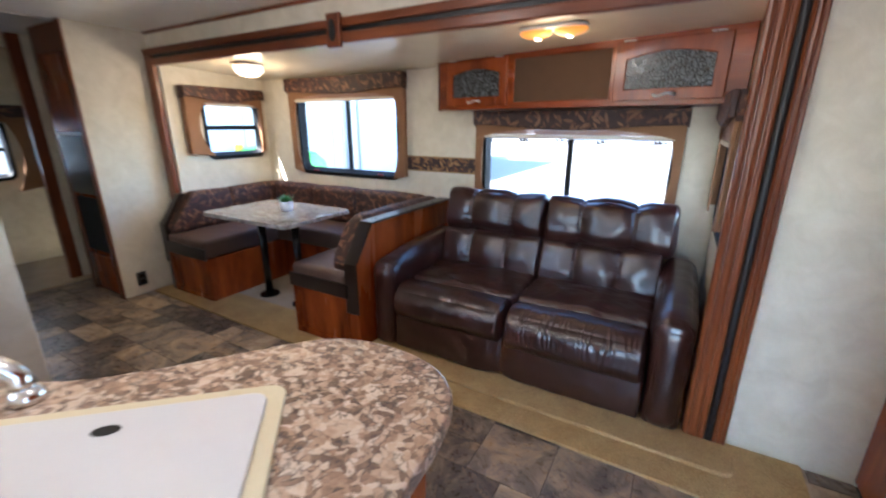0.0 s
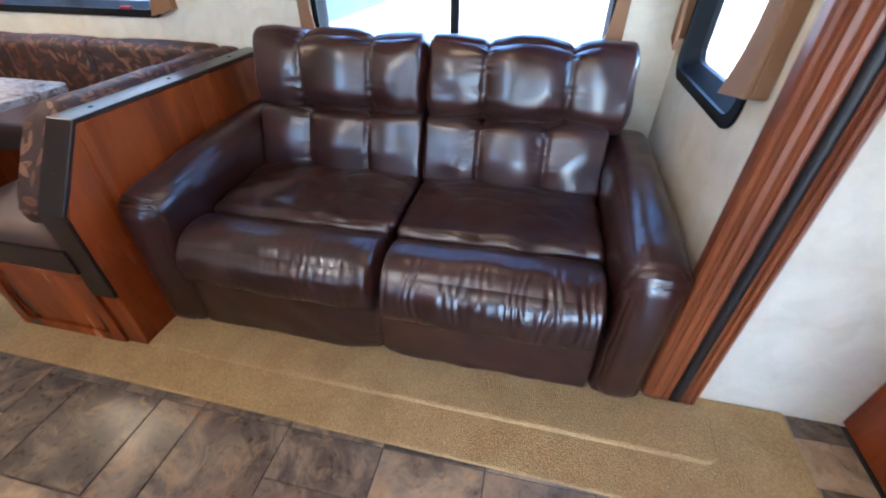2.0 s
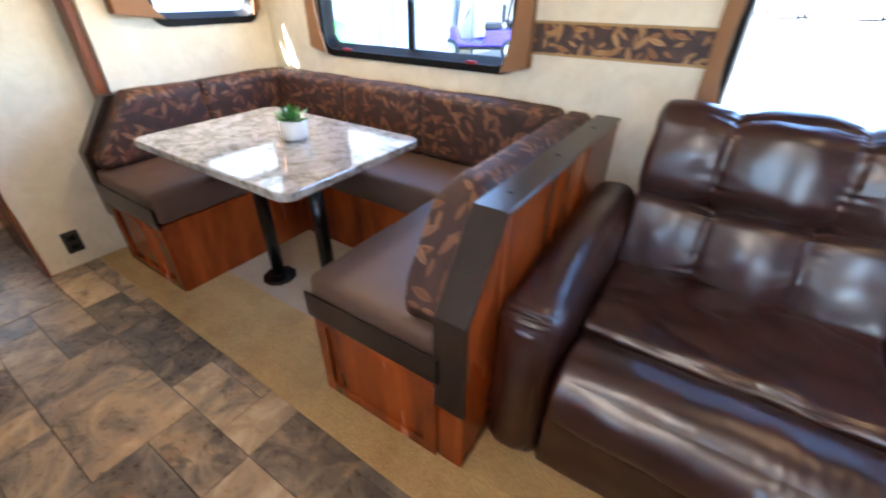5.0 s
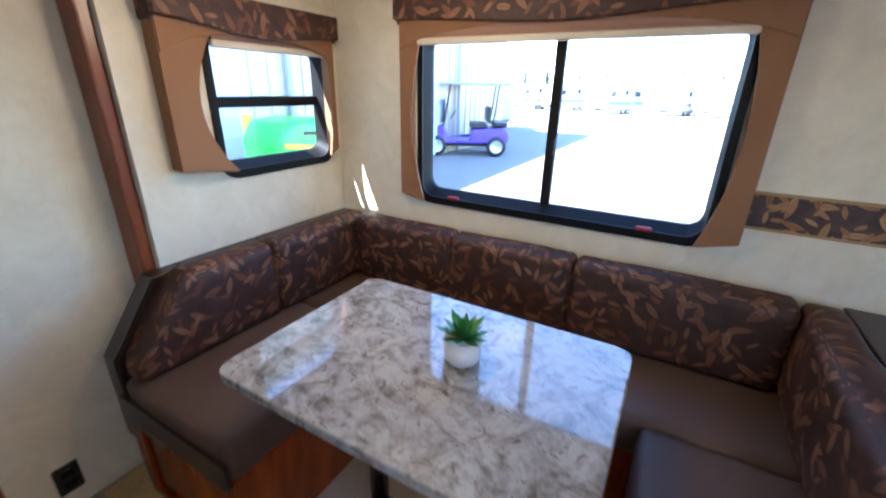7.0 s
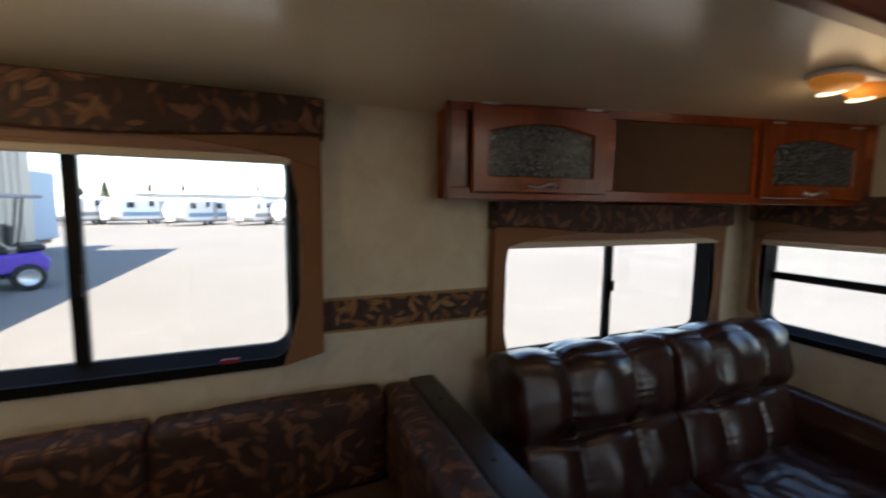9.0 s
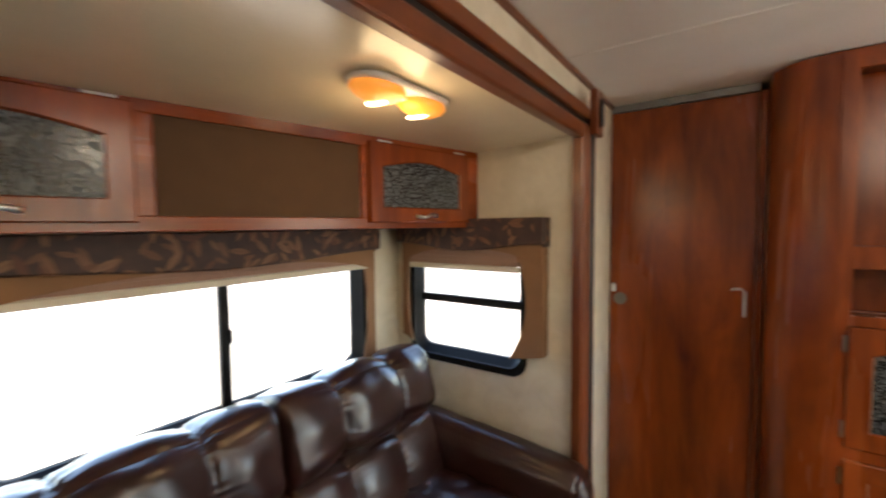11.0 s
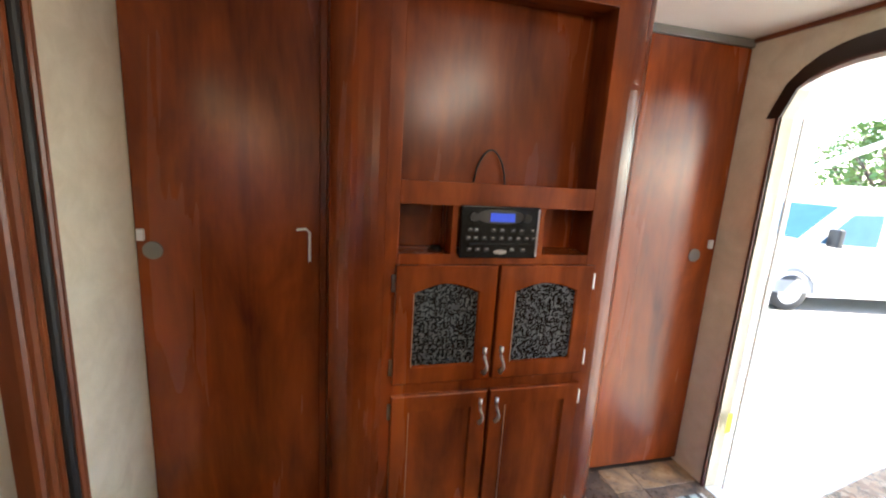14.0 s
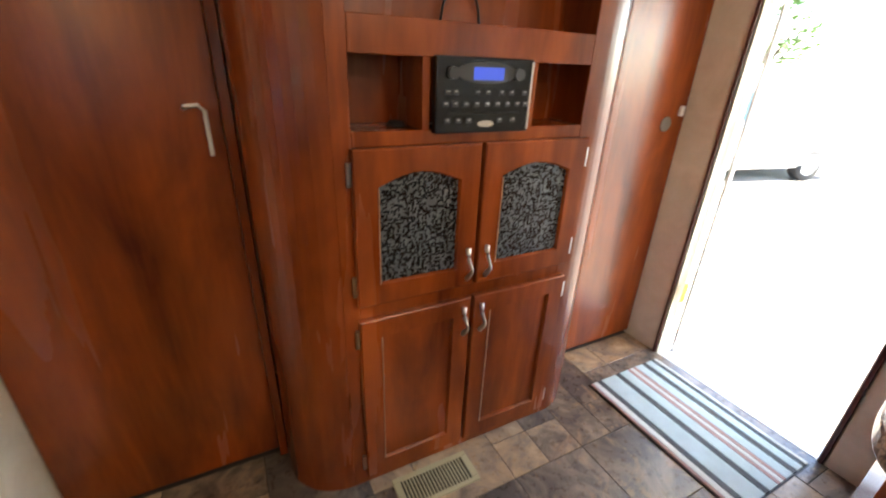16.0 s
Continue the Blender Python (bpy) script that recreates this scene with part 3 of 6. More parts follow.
def opening_trim():
    frame_thing = thing("slide_opening_frame", (0, TRIM_Y, 0), "cherry frame with a black rubber seal round the slide-out opening", "trim", "", "structure")
    y0, y1 = TRIM_Y, SLIDE_Y
    part("outer_header", box(TX0, TX1, y0, y1, TZ - 0.045, TZ, 0.006, 2), trim_wood_x, frame_thing)
    part("inner_header", box(SL - 0.02, TX1 - 0.17, y0 - 0.004, y1, TZ - 0.125, TZ - 0.072, 0.008, 2), trim_wood_x, frame_thing)
    part("seal", joined(box(TX0 + 0.02, TX1 - 0.062, y0 + 0.014, y1, TZ - 0.073, TZ - 0.044, 0.004), tube([(TX1 - 0.065, y0 + 0.003, 0.012), (TX1 - 0.065, y0 + 0.003, TZ - 0.073)], 0.0145, 14)), black_rubber, frame_thing, "black rubber seal")
    def moulding(x0, x1, front):
        """Plan of a post with a rounded face, two grooves and a raised middle."""
        w = x1 - x0
        face = [(0.0, 0.012), (0.05, 0.004), (0.14, 0.0), (0.24, 0.002), (0.28, 0.008), (0.33, 0.008), (0.37, 0.001), (0.50, -0.003), (0.63, 0.001), (0.67, 0.008), (0.72, 0.008), (0.76, 0.002), (0.86, 0.0), (0.95, 0.004), (1.0, 0.012)]
        return [(x0 + w * f, front + d) for f, d in face] + [(x1, y1), (x0, y1)]
    part("outer_post", prism(moulding(TX1 - 0.052, TX1, y0), "xy", 0.012, TZ - 0.045), trim_wood, frame_thing)
    part("inner_post", prism(moulding(TX1 - 0.168, TX1 - 0.078, y0 - 0.004), "xy", 0.012, TZ - 0.073), trim_wood, frame_thing)
    part("left_post", box(TX0 + 0.004, SL - 0.02, y0, y1, 0.012, TZ - 0.045, 0.008, 2), trim_wood, frame_thing)
    for x, z in ((-1.74, TZ - 0.065), (TX1 - 0.06, TZ - 0.02)):
        clip = part("clip_block", box(x - 0.047, x + 0.047, y0 - 0.032, y0 - 0.004, z - 0.085, z + 0.085, 0.006, 2), trim_wood, frame_thing, "cherry block with a black oval")
        oval = [(x + 0.022 * math.cos(a), z + 0.055 * math.sin(a)) for a in (math.tau * k / 24 for k in range(24))]
        part("oval_cap", prism(oval, "xz", y0 - 0.043, y0 - 0.033, 0.003), black_rubber, clip, "black oval cap")


opening_trim()

# carpet lip over the slide-out's edge
lip = [(-3.72, 1.47), (-3.72, SLIDE_Y - 0.003), (0.60, SLIDE_Y - 0.003), (0.60, 1.455)] + [(0.60 - 0.05 * (1 - math.cos(a)), 1.455 - 0.05 * math.sin(a)) for a in (radians(q) for q in (30, 60, 90))] + [(0.4, 1.405)]
setting("carpet_lip", prism(lip, "xy", 0.0, 0.016, 0.006, 2), carpet, "short beige carpet lip along the slide-out", "carpet")
upper = [(-1.55, 1.575), (-1.55, 2.66), (0.18, 2.66), (0.18, 1.74), (0.34, 1.74), (0.36, 1.69)] + [(0.36 - 0.05 * (1 - math.cos(a)), 1.60 - 0.05 * math.sin(a)) for a in (radians(q) for q in (30, 60, 90))]
setting("slide_carpet", prism(upper, "xy", 0.013, 0.034, 0.009, 3), carpet, "thick beige carpet under the sofa", "carpet")

# outlet on the partition
outlet = thing("wall_outlet", (-3.745, 1.41, 0.13), "black electrical outlet low on the partition", "outlet")
part("cover_plate", box(-3.7448, -3.738, 1.375, 1.445, 0.075, 0.19, 0.003), black_rubber, outlet)
for dz in (0.108, 0.157):
    part("socket", box(-3.738, -3.735, 1.393, 1.427, dz - 0.014, dz + 0.014, 0.002), black_metal, outlet)


# ---- windows and their dressings ----
def place_window(number, win, at, inward, along, bars):
    """A black-framed window in the wall at coordinate at. along: 'x' or 'y' is the wall's run; inward: the sign of the way into the room."""
    a, b, c, d = win

    def to(u, w, v):
        return (u, at + inward * w, v) if along == "x" else (at + inward * w, u, v)

    def lbox(u0, u1, w0, w1, v0, v1, bevel=0.0):
        p, q = to(u0, w0, v0), to(u1, w1, v1)
        return box(min(p[0], q[0]), max(p[0], q[0]), min(p[1], q[1]), max(p[1], q[1]), min(p[2], q[2]), max(p[2], q[2]), bevel)

    w = thing("window_%d" % number, to((a + b) / 2, 0, c), "black-framed sliding trailer window with clear glass", "window", "", "structure")
    outer, inner = rounded(a - 0.02, b + 0.02, c - 0.02, d + 0.02, 0.07), rounded(a + 0.015, b - 0.015, c + 0.04, d - 0.03, 0.05)
    lip = rounded(a + 0.006, b - 0.006, c + 0.012, d - 0.008, 0.06)
    bm = bmesh.new()
    n = len(outer)
    rings = []
    for pts, depth in ((outer, 0.0), (outer, 0.010), (lip, 0.013), (lip, 0.002), (inner, -0.046), (inner, -0.066), (outer, -0.066)):
        rings.append([bm.verts.new(to(p, depth, q)) for p, q in pts])
    for r0, r1 in zip(rings, rings[1:] + rings[:1]):
        for k in range(n):
            bm.faces.new((r0[k], r0[(k + 1) % n], r1[(k + 1) % n], r1[k]))
    part("window_frame", bm, black_frame, w)
    for kind, pos, wide in bars:
        if kind == "v":
            part("mullion", lbox(pos - wide, pos + wide, -0.066, -0.040, c + 0.038, d - 0.028, 0.003), black_frame, w)
        else:
            part("crossbar", lbox(a + 0.013, b - 0.013, -0.066, -0.040, pos - wide, pos + wide, 0.003), black_frame, w)
    pane = part("pane", lbox(a + 0.01, b - 0.01, -0.058, -0.055, c + 0.03, d - 0.02), glass, w)
    pane.visible_shadow = False
    return to, lbox


def dress_window(to, lbox, u0, u1, top, band, bottom, depth, wides, rail, win, group):
    """A cornice board: patterned band, tan scalloped apron, shaped side boards, and a raised pleated shade."""
    t = thing("window_cornice", to((u0 + u1) / 2, 0.0, bottom), "padded cornice with leaf-pattern band, tan apron and shaped side boards", "window cornice", group)
    d0, d1 = depth - 0.018, depth

    def board(points, c0, c1, bevel=0.004):
        bm = bmesh.new()
        lo = [bm.verts.new(to(u, c0, v)) for u, v in points]
        hi = [bm.verts.new(to(u, c1, v)) for u, v in points]
        bm.faces.new(lo), bm.faces.new(hi[::-1])
        for k in range(len(points)):
            bm.faces.new((lo[k], lo[(k + 1) % len(points)], hi[(k + 1) % len(points)], hi[k]))
        bmesh.ops.recalc_face_normals(bm, faces=bm.faces)
        bmesh.ops.bevel(bm, geom=[e for e in bm.edges if e.calc_face_angle(0) > 0.6], offset=bevel, segments=2, affect="EDGES", profile=0.5)
        return bm

    low = top - band
    n = 24
    wave = [(u0 + (u1 - u0) * k / n, low - 0.004 + 0.016 * math.cos(math.tau * k / n * 1.0)) for k in range(n + 1)]
    part("pattern_band", board([(u0, top)] + wave + [(u1, top)], d0 + 0.004, d1 + 0.012, 0.006), leaf_cloth, t, "dark cloth with tan leaves")
    for u in (u0, u1):
        s = 1 if u == u0 else -1
        part("band_return", lbox(min(u, u + s * 0.016), max(u, u + s * 0.016), 0.001, d0 + 0.003, low, top, 0.003), leaf_cloth, t)
    apron = [(u0 + 0.012, low + 0.03), (u1 - 0.012, low + 0.03)]
    edge = []
    for k in range(n + 1):
        f = k / n
        edge.append((u1 - 0.012 - (u1 - u0 - 0.024) * f, low - 0.022 - 0.055 * (abs(2 * f - 1) ** 5) - 0.012 * math.cos(math.tau * f)))
    part("apron", board(apron + edge, d0 - 0.006, d0 + 0.003, 0.002), tan_board, t, "tan scalloped apron")
    for s, u, wide in ((1, u0, wides[0]), (-1, u1, wides[1])):
        side = []
        m = 14
        for k in range(m + 1):
            f = k / m
            bulge = wide * (0.55 + 0.45 * (2 * f - 1) ** 2) if f < 0.5 else wide * (0.55 + 0.55 * (2 * f - 1) ** 2)
            side.append((u + s * (0.008 + bulge), low - (low - bottom) * f + (0.0 if f < 0.99 else -0.0)))
        pts = [(u + s * 0.008, low)] + side + [(u + s * 0.008, bottom + 0.03)]
        part("side_board", board(pts, d0 - 0.014, d0 - 0.002, 0.003), tan_board, t, "tan shaped side board")
        part("side_return", lbox(min(u + s * 0.008, u + s * 0.022), max(u + s * 0.008, u + s * 0.022), 0.001, d0 - 0.015, bottom + 0.03, low, 0.002), tan_board, t, "tan side return")
    a, b = win[0] + 0.0, win[1] - 0.0
    sh = thing("pleated_shade", to((a + b) / 2, 0.02, rail), "raised pleated window shade with a cream bottom rail", "window shade", "pleated shades")
    part("bottom_rail", lbox(a, b, 0.022, 0.046, rail - 0.008, rail + 0.016, 0.004), shade_cream, sh, "cream rail")
    k, z = 0, rail + 0.017
    folds = []
    while z < low + 0.03:
        folds.append(lbox(a + 0.004, b - 0.004, 0.024 if k % 2 else 0.028, 0.044 if k % 2 else 0.040, z, z + 0.009))
        z, k = z + 0.0095, k + 1
    if folds:
        part("pleats", joined(*folds), shade_cloth, sh, "pinkish brown folded pleats")


to2, lb2 = place_window(1, WIN_2, BACK_Y, -1, "x", [("v", -2.596, 0.018)])
dress_window(to2, lb2, -3.24, -1.935, 1.742, 0.122, 0.915, 0.062, (0.112, 0.112), 1.552, WIN_2, "window cornices")
to3, lb3 = place_window(2, WIN_3, BACK_Y, -1, "x", [("v", -0.664, 0.018)])
dress_window(to3, lb3, -1.33, 0.005, 1.447, 0.105, 0.80, 0.062, (0.085, 0.085), 1.275, WIN_3, "window cornices")
toL, lbL = place_window(3, WIN_L, SL, 1, "y", [("h", 1.323, 0.02)])
dress_window(toL, lbL, 1.885, 2.63, 1.655, 0.098, 1.085, 0.082, (0.19, 0.05), 1.508, WIN_L, "window cornices")
toR, lbR = place_window(4, WIN_R, SR, -1, "y", [("h", 1.105, 0.018)])
dress_window(toR, lbR, 1.885, 2.635, 1.488, 0.118, 0.895, 0.070, (0.14, 0.06), 1.268, WIN_R, "window cornices")
red_tab = plain("red_latch_plastic", (0.30, 0.012, 0.014), 0.4)
w1 = bpy.data.objects["window_1"]
for u in (-2.98, -2.22):
    part("exit_latch", lb2(u - 0.026, u + 0.026, 0.0005, 0.018, 0.936, 0.949, 0.003), red_tab, w1, "red exit latch")
part("slide_latch", lb2(-2.590, -2.578, -0.0395, -0.026, 1.16, 1.22, 0.003), black_frame, w1, "black latch")
w2 = bpy.data.objects["window_2"]
part("slide_latch", lb3(-0.659, -0.645, -0.0395, -0.026, 1.05, 1.10, 0.003), black_frame, w2, "black latch")
toB, lbB = place_window(5, RW, REAR_X, 1, "y", [("h", 1.12, 0.018)])
dress_window(toB, lbB, 0.60, 1.50, 1.52, 0.12, 0.72, 0.085, (0.17, 0.17), 1.37, RW, "window cornices")

place_window(6, WIN_K, DOOR_Y, 1, "x", [("v", -1.55, 0.018)])

# leaf border strip between the two long windows
border = thing("wallpaper_border", (-1.63, BACK_Y, 1.0), "strip of leaf-pattern wallpaper border with gold edges", "wallpaper border")
part("printed_strip", box(-1.97, -1.30, BACK_Y - 0.003, BACK_Y - 0.0005, 0.995, 1.115), leaf_border, border)
gold = plain("gold_edge_print", (0.36, 0.22, 0.08), 0.5)
for z in (1.0, 1.11):
    part("gold_edge", box(-1.97, -1.30, BACK_Y - 0.005, BACK_Y - 0.0032, z - 0.004, z + 0.004), gold, border, "gold edge line")


# ---- sofa ----
def build_sofa():
    s = thing("loveseat_sofa", (-0.71, 2.2, 0.034), "dark brown leather two-seat reclining sofa with padded channels", "sofa")
    part("base", box(-1.37, -0.04, 1.84, 2.52, 0.036, 0.30, 0.02, 2), leather, s)
    mid = -0.695
    part("front_skirt", cushion(-1.387, -0.012, 1.705, 1.88, 0.036, 0.33, (0.012, 0.03, 0.03), (0, 0.010, 0), (0.0,), 0, 0.012, 0.005, seed=2, wave=0.004, fine=(150, 14, 44), crease=0.0014), leather, s, "loose leather skirt across the front", True)
    for k, (a, b) in enumerate(((-1.386, mid - 0.001), (mid + 0.001, -0.013))):
        drop = 0.02 if k else 0.0
        part("front_roll", cushion(a, b, 1.672, 1.925, 0.225 - drop, 0.447, (0.03, 0.11, 0.10), (0.0, 0.014, 0.012), (), 0, seed=k + 3, wave=0.003, gather=0.0040 if k else 0.0020, fine=(150, 46, 46), crease=0.0012), leather, s, "puckered front of the seat", True)
        part("seat_cushion", cushion(a + 0.002, b - 0.002, 1.895, 2.42, 0.30, 0.452, (0.03, 0.035, 0.035), (0, 0.006, 0.012), (), 0, wrinkle=0.004, n=36, seed=k + 7, wave=0.006, fine=(90, 80, 20), crease=0.0036), leather, s, smooth=True)
        part("lumbar_pad", cushion(a, b, 2.285, 2.48, 0.385, 0.665, (0.016, 0.05, 0.05), (0.0, 0.032, 0.010), (-0.36, 0.36), 0, 0.013, 0.0036, 16, 44, k + 11, 0.004, fine=(96, 30, 72), crease=0.0005), leather, s, "three-channel lumbar pad", True)
        part("headrest_pad", cushion(a - (0.008 if k == 0 else 0.0), b + (0.048 if k else 0.0), 2.338, 2.585, 0.63, 0.928, (0.030, 0.085, 0.085), (0.0, 0.030, 0.014), (-0.40, 0.40), 0, 0.013, 0.0040, 14, 46, k + 17, 0.005, fine=(96, 52, 72), crease=0.0006), leather, s, "three-channel headrest pad", True)
        part("back_shell", box(a + 0.02, b - 0.02, 2.50, 2.58, 0.1, 0.80, 0.02, 2), leather, s)
    for k, (a, b) in enumerate(((-1.552, -1.385), (-0.014, 0.158))):
        arm = part("armrest", cushion(a, b, 1.685, 2.52, 0.37, 0.605, (0.07, 0.05, 0.075), (0.008, 0.004, 0.012), (-0.93,), 1, 0.006, 0.006, -4.0, 36, k + 23, 0.003, fine=(34, 90, 36), crease=0.0008), leather, s, "rolled padded armrest", True)
        part("arm_front", cushion(a + 0.022, b - 0.022, 1.683, 1.78, 0.045, 0.545, (0.05, 0.03, 0.06), (0.0, 0.014, 0.0), (), 0, seed=k + 41, wave=0.003, fine=(26, 10, 50), crease=0.0008), leather, arm, "narrow padded front of the arm", True)
        part("arm_side", cushion(a + 0.008, b - 0.008, 1.705, 2.50, 0.036, 0.50, 0.03, (0.004, 0.006, 0), (), 0, n=22, seed=k + 31, wave=0.004), leather, s, smooth=True)


build_sofa()


# ---- dinette ----
BENCH_Y = 1.58


def half_wall(x0, x1, name_label, cap_side):
    """End panel of a bench: cut-off corner at the front and a dark cap board with screws."""
    hw = thing("bench_end_panel", ((x0 + x1) / 2, 2.1, 0.012), name_label, "bench end panel", "dinette end panels")
    prof = [(BENCH_Y, 0.014), (BENCH_Y, 0.57), (1.735, 0.785), (BACK_Y - 0.005, 0.785), (BACK_Y - 0.005, 0.014)]
    part("panel", prism(prof, "yz", x0, x1, 0.003), cherry if cap_side > 0 else dark_board, hw)
    c0, c1 = x0 - 0.006, x1 + 0.006
    cap = [(BENCH_Y - 0.013, 0.26), (BENCH_Y - 0.013, 0.575), (1.728, 0.80), (BACK_Y - 0.006, 0.80), (BACK_Y - 0.006, 0.787), (1.735, 0.787), (BENCH_Y - 0.001, 0.57), (BENCH_Y - 0.001, 0.26)]
    cb = part("cap_board", prism(cap, "yz", c0, c1, 0.002), dark_board, hw, "dark brown cap board")
    for y, z in ((1.83, 0.80), (2.15, 0.80), (2.5, 0.80)):
        part("screw_cover", lathe([(0.0, 0.004), (0.006, 0.003), (0.008, 0.0)], ((c0 + c1) / 2, y, z), 12), black_rubber, cb)
    m = (c0 + c1) / 2
    part("screw_cover", tube([(m, 1.642, 0.672), (m, 1.639, 0.676)], 0.008, 12), black_rubber, cb)
    return hw


half_wall(-1.635, -1.555, "cherry bench end panel beside the sofa with dark cap", 1)
half_wall(SL + 0.001, SL + 0.055, "narrow dark brown bench end panel against the slide-out wall", -1)


def bench(x0, x1, y0, y1, label, front):
    b = thing("dinette_bench", ((x0 + x1) / 2, (y0 + y1) / 2, 0.012), label, "bench", "dinette benches")
    part("base", box(x0, x1, y0, y1, 0.0125, 0.36, 0.003), cherry, b)
    if front == "y":
        part("front_frame", joined(box(x0, x1, y0 - 0.012, y0 - 0.0005, 0.02, 0.06, 0.002), box(x0, x1, y0 - 0.012, y0 - 0.0005, 0.32, 0.352, 0.002),
                                   box(x0, x0 + 0.045, y0 - 0.012, y0 - 0.0005, 0.06, 0.32, 0.002), box(x1 - 0.045, x1, y0 - 0.012, y0 - 0.0005, 0.06, 0.32, 0.002)), cherry, b, "raised cherry frame")
        part("cushion_rail", box(x0 - 0.012, x1 + 0.01, y0 - 0.022, y0 - 0.0125, 0.355, 0.445, 0.002), dark_board, b, "dark brown rail that holds the cushion")
    return b


left_bench = bench(SL + 0.056, -3.045, BENCH_Y, BACK_Y - 0.002, "cherry dinette bench with taupe seat cushion at the wall", "y")
right_bench = bench(-2.10, -1.636, BENCH_Y, BACK_Y - 0.002, "cherry dinette bench with taupe seat cushion beside the end panel", "y")
back_bench = bench(-3.044, -2.101, 2.29, BACK_Y - 0.002, "cherry dinette bench along the window wall", "")


def seat_pad(x0, x1, y0, y1, label, seed):
    t = thing("seat_cushion", ((x0 + x1) / 2, (y0 + y1) / 2, 0.361), label, "cushion", "dinette seat cushions")
    part("cover", cushion(x0, x1, y0, y1, 0.362, 0.505, 0.028, (0.004, 0.004, 0.008), (), 0, n=22, seed=seed, wave=0.002), seat_cloth, t, smooth=True)


seat_pad(SL + 0.06, -3.035, BENCH_Y - 0.008, 2.24, "taupe vinyl bench cushion at the wall", 51)
seat_pad(-2.105, -1.64, BENCH_Y - 0.008, 2.24, "taupe vinyl bench cushion beside the end panel", 52)
seat_pad(SL + 0.06, -1.64, 2.245, 2.69, "taupe vinyl bench cushion under the window", 53)


def back_pad(x0, x1, y0, y1, label, seed, tilt=0.0, cut=False):
    t = thing("back_cushion", ((x0 + x1) / 2, (y0 + y1) / 2, 0.505), label, "cushion", "dinette back cushions")
    r = (0.014, 0.038, 0.034) if x1 - x0 > y1 - y0 else (0.038, 0.014, 0.034)
    bm = cushion(x0, x1, y0, y1, 0.507, 0.815, r, (0.01, 0.01, 0.006), (), 0, n=20, seed=seed, tilt=tilt, wave=0.004)
    if cut:
        for v in bm.verts:
            over = (v.co.z - 0.55) - (v.co.y - (BENCH_Y + 0.0)) * 1.35
            if over > 0:
                v.co.z -= over * 0.6
                v.co.y += over * 0.3
    part("cover", bm, leaf_cloth, t, smooth=True)


for k, (a, b) in enumerate(((-3.44, -2.93), (-2.925, -2.42), (-2.415, -1.76))):
    back_pad(a, b, 2.565, 2.685, "leaf-pattern back cushion under the window", 61 + k)
back_pad(SL + 0.057, SL + 0.165, BENCH_Y + 0.01, 2.12, "leaf-pattern back cushion with a cut corner at the wall", 65, 0, True)
back_pad(SL + 0.057, SL + 0.165, 2.125, 2.67, "leaf-pattern back cushion in the corner", 66)
back_pad(-1.755, -1.642, BENCH_Y + 0.01, 2.67, "leaf-pattern back cushion with a cut corner beside the panel", 67, 0, True)


def build_table():
    t = thing("dinette_table", (-2.61, 1.92, 0.012), "pale marbled dinette table on two black pedestal legs", "table")
    top = part("tabletop", prism(rounded(-3.065, -2.16, 1.595, 2.235, 0.05), "xy", 0.70, 0.73, 0.005, 2), table_stone, t)
    for x in (-2.80, -2.42):
        leg = part("leg", tube([(x, 1.90, 0.02), (x, 1.90, 0.70)], 0.029, 20), black_metal, t, smooth=True)
        part("foot_flange", lathe([(0.0, 0.03), (0.034, 0.03), (0.036, 0.02), (0.075, 0.014), (0.08, 0.008), (0.08, 0.0), (0.0, 0.0)], (x, 1.90, 0.0125), 10), black_metal, leg)
        part("top_plate", box(x - 0.07, x + 0.07, 1.83, 1.97, 0.69, 0.6995, 0.003), black_metal, leg)


build_table()


def build_plant():
    p = thing("potted_succulent", (-2.55, 1.955, 0.73), "green artificial succulent in a small white pot", "plant")
    part("pot", lathe([(0.0, 0.001), (0.040, 0.001), (0.047, 0.012), (0.050, 0.07), (0.046, 0.07), (0.043, 0.055), (0.0, 0.055)], (-2.55, 1.955, 0.73), 28), white_plastic, p, "white pot", True)
    green = plain("succulent_green", (0.05, 0.19, 0.035), 0.4, vary=0.3, scale=40)
    rnd = random.Random(4)
    bm = bmesh.new()
    for ring, (count, tilt, length) in enumerate(((9, 18, 0.075), (9, 38, 0.075), (7, 60, 0.07), (4, 80, 0.055))):
        for k in range(count):
            a = math.tau * (k + ring * 0.5) / count + rnd.uniform(-0.15, 0.15)
            el = radians(tilt + rnd.uniform(-7, 7))
            ln = length * rnd.uniform(0.85, 1.15)
            out, up = Vector((math.cos(a), math.sin(a), 0)), Vector((0, 0, 1))
            d = out * math.cos(el) + up * math.sin(el)
            side = d.cross(up).normalized() if abs(d.z) < 0.99 else Vector((1, 0, 0))
            nrm = side.cross(d)
            base = Vector((-2.55, 1.955, 0.793))
            pts = [base + d * ln * f + side * s * ln * w * 0.5 + nrm * h * ln for f, s, w, h in ((0, 0, 0, 0), (0.4, -1, 0.3, 0.05), (0.4, 1, 0.3, 0.05), (0.4, 0, 0, -0.05), (0.75, -1, 0.22, 0.05), (0.75, 1, 0.22, 0.05), (0.75, 0, 0, -0.02), (1.0, 0, 0, 0.07))]
            v = [bm.verts.new(q) for q in pts]
            for f in ((0, 1, 3), (0, 3, 2), (1, 4, 6, 3), (3, 6, 5, 2), (4, 7, 6), (6, 7, 5), (0, 2, 1), (1, 2, 5, 4), (4, 5, 7)):
                bm.faces.new([v[q] for q in f])
    part("leaves", bm, green, p, "pointed green leaves")


build_plant()


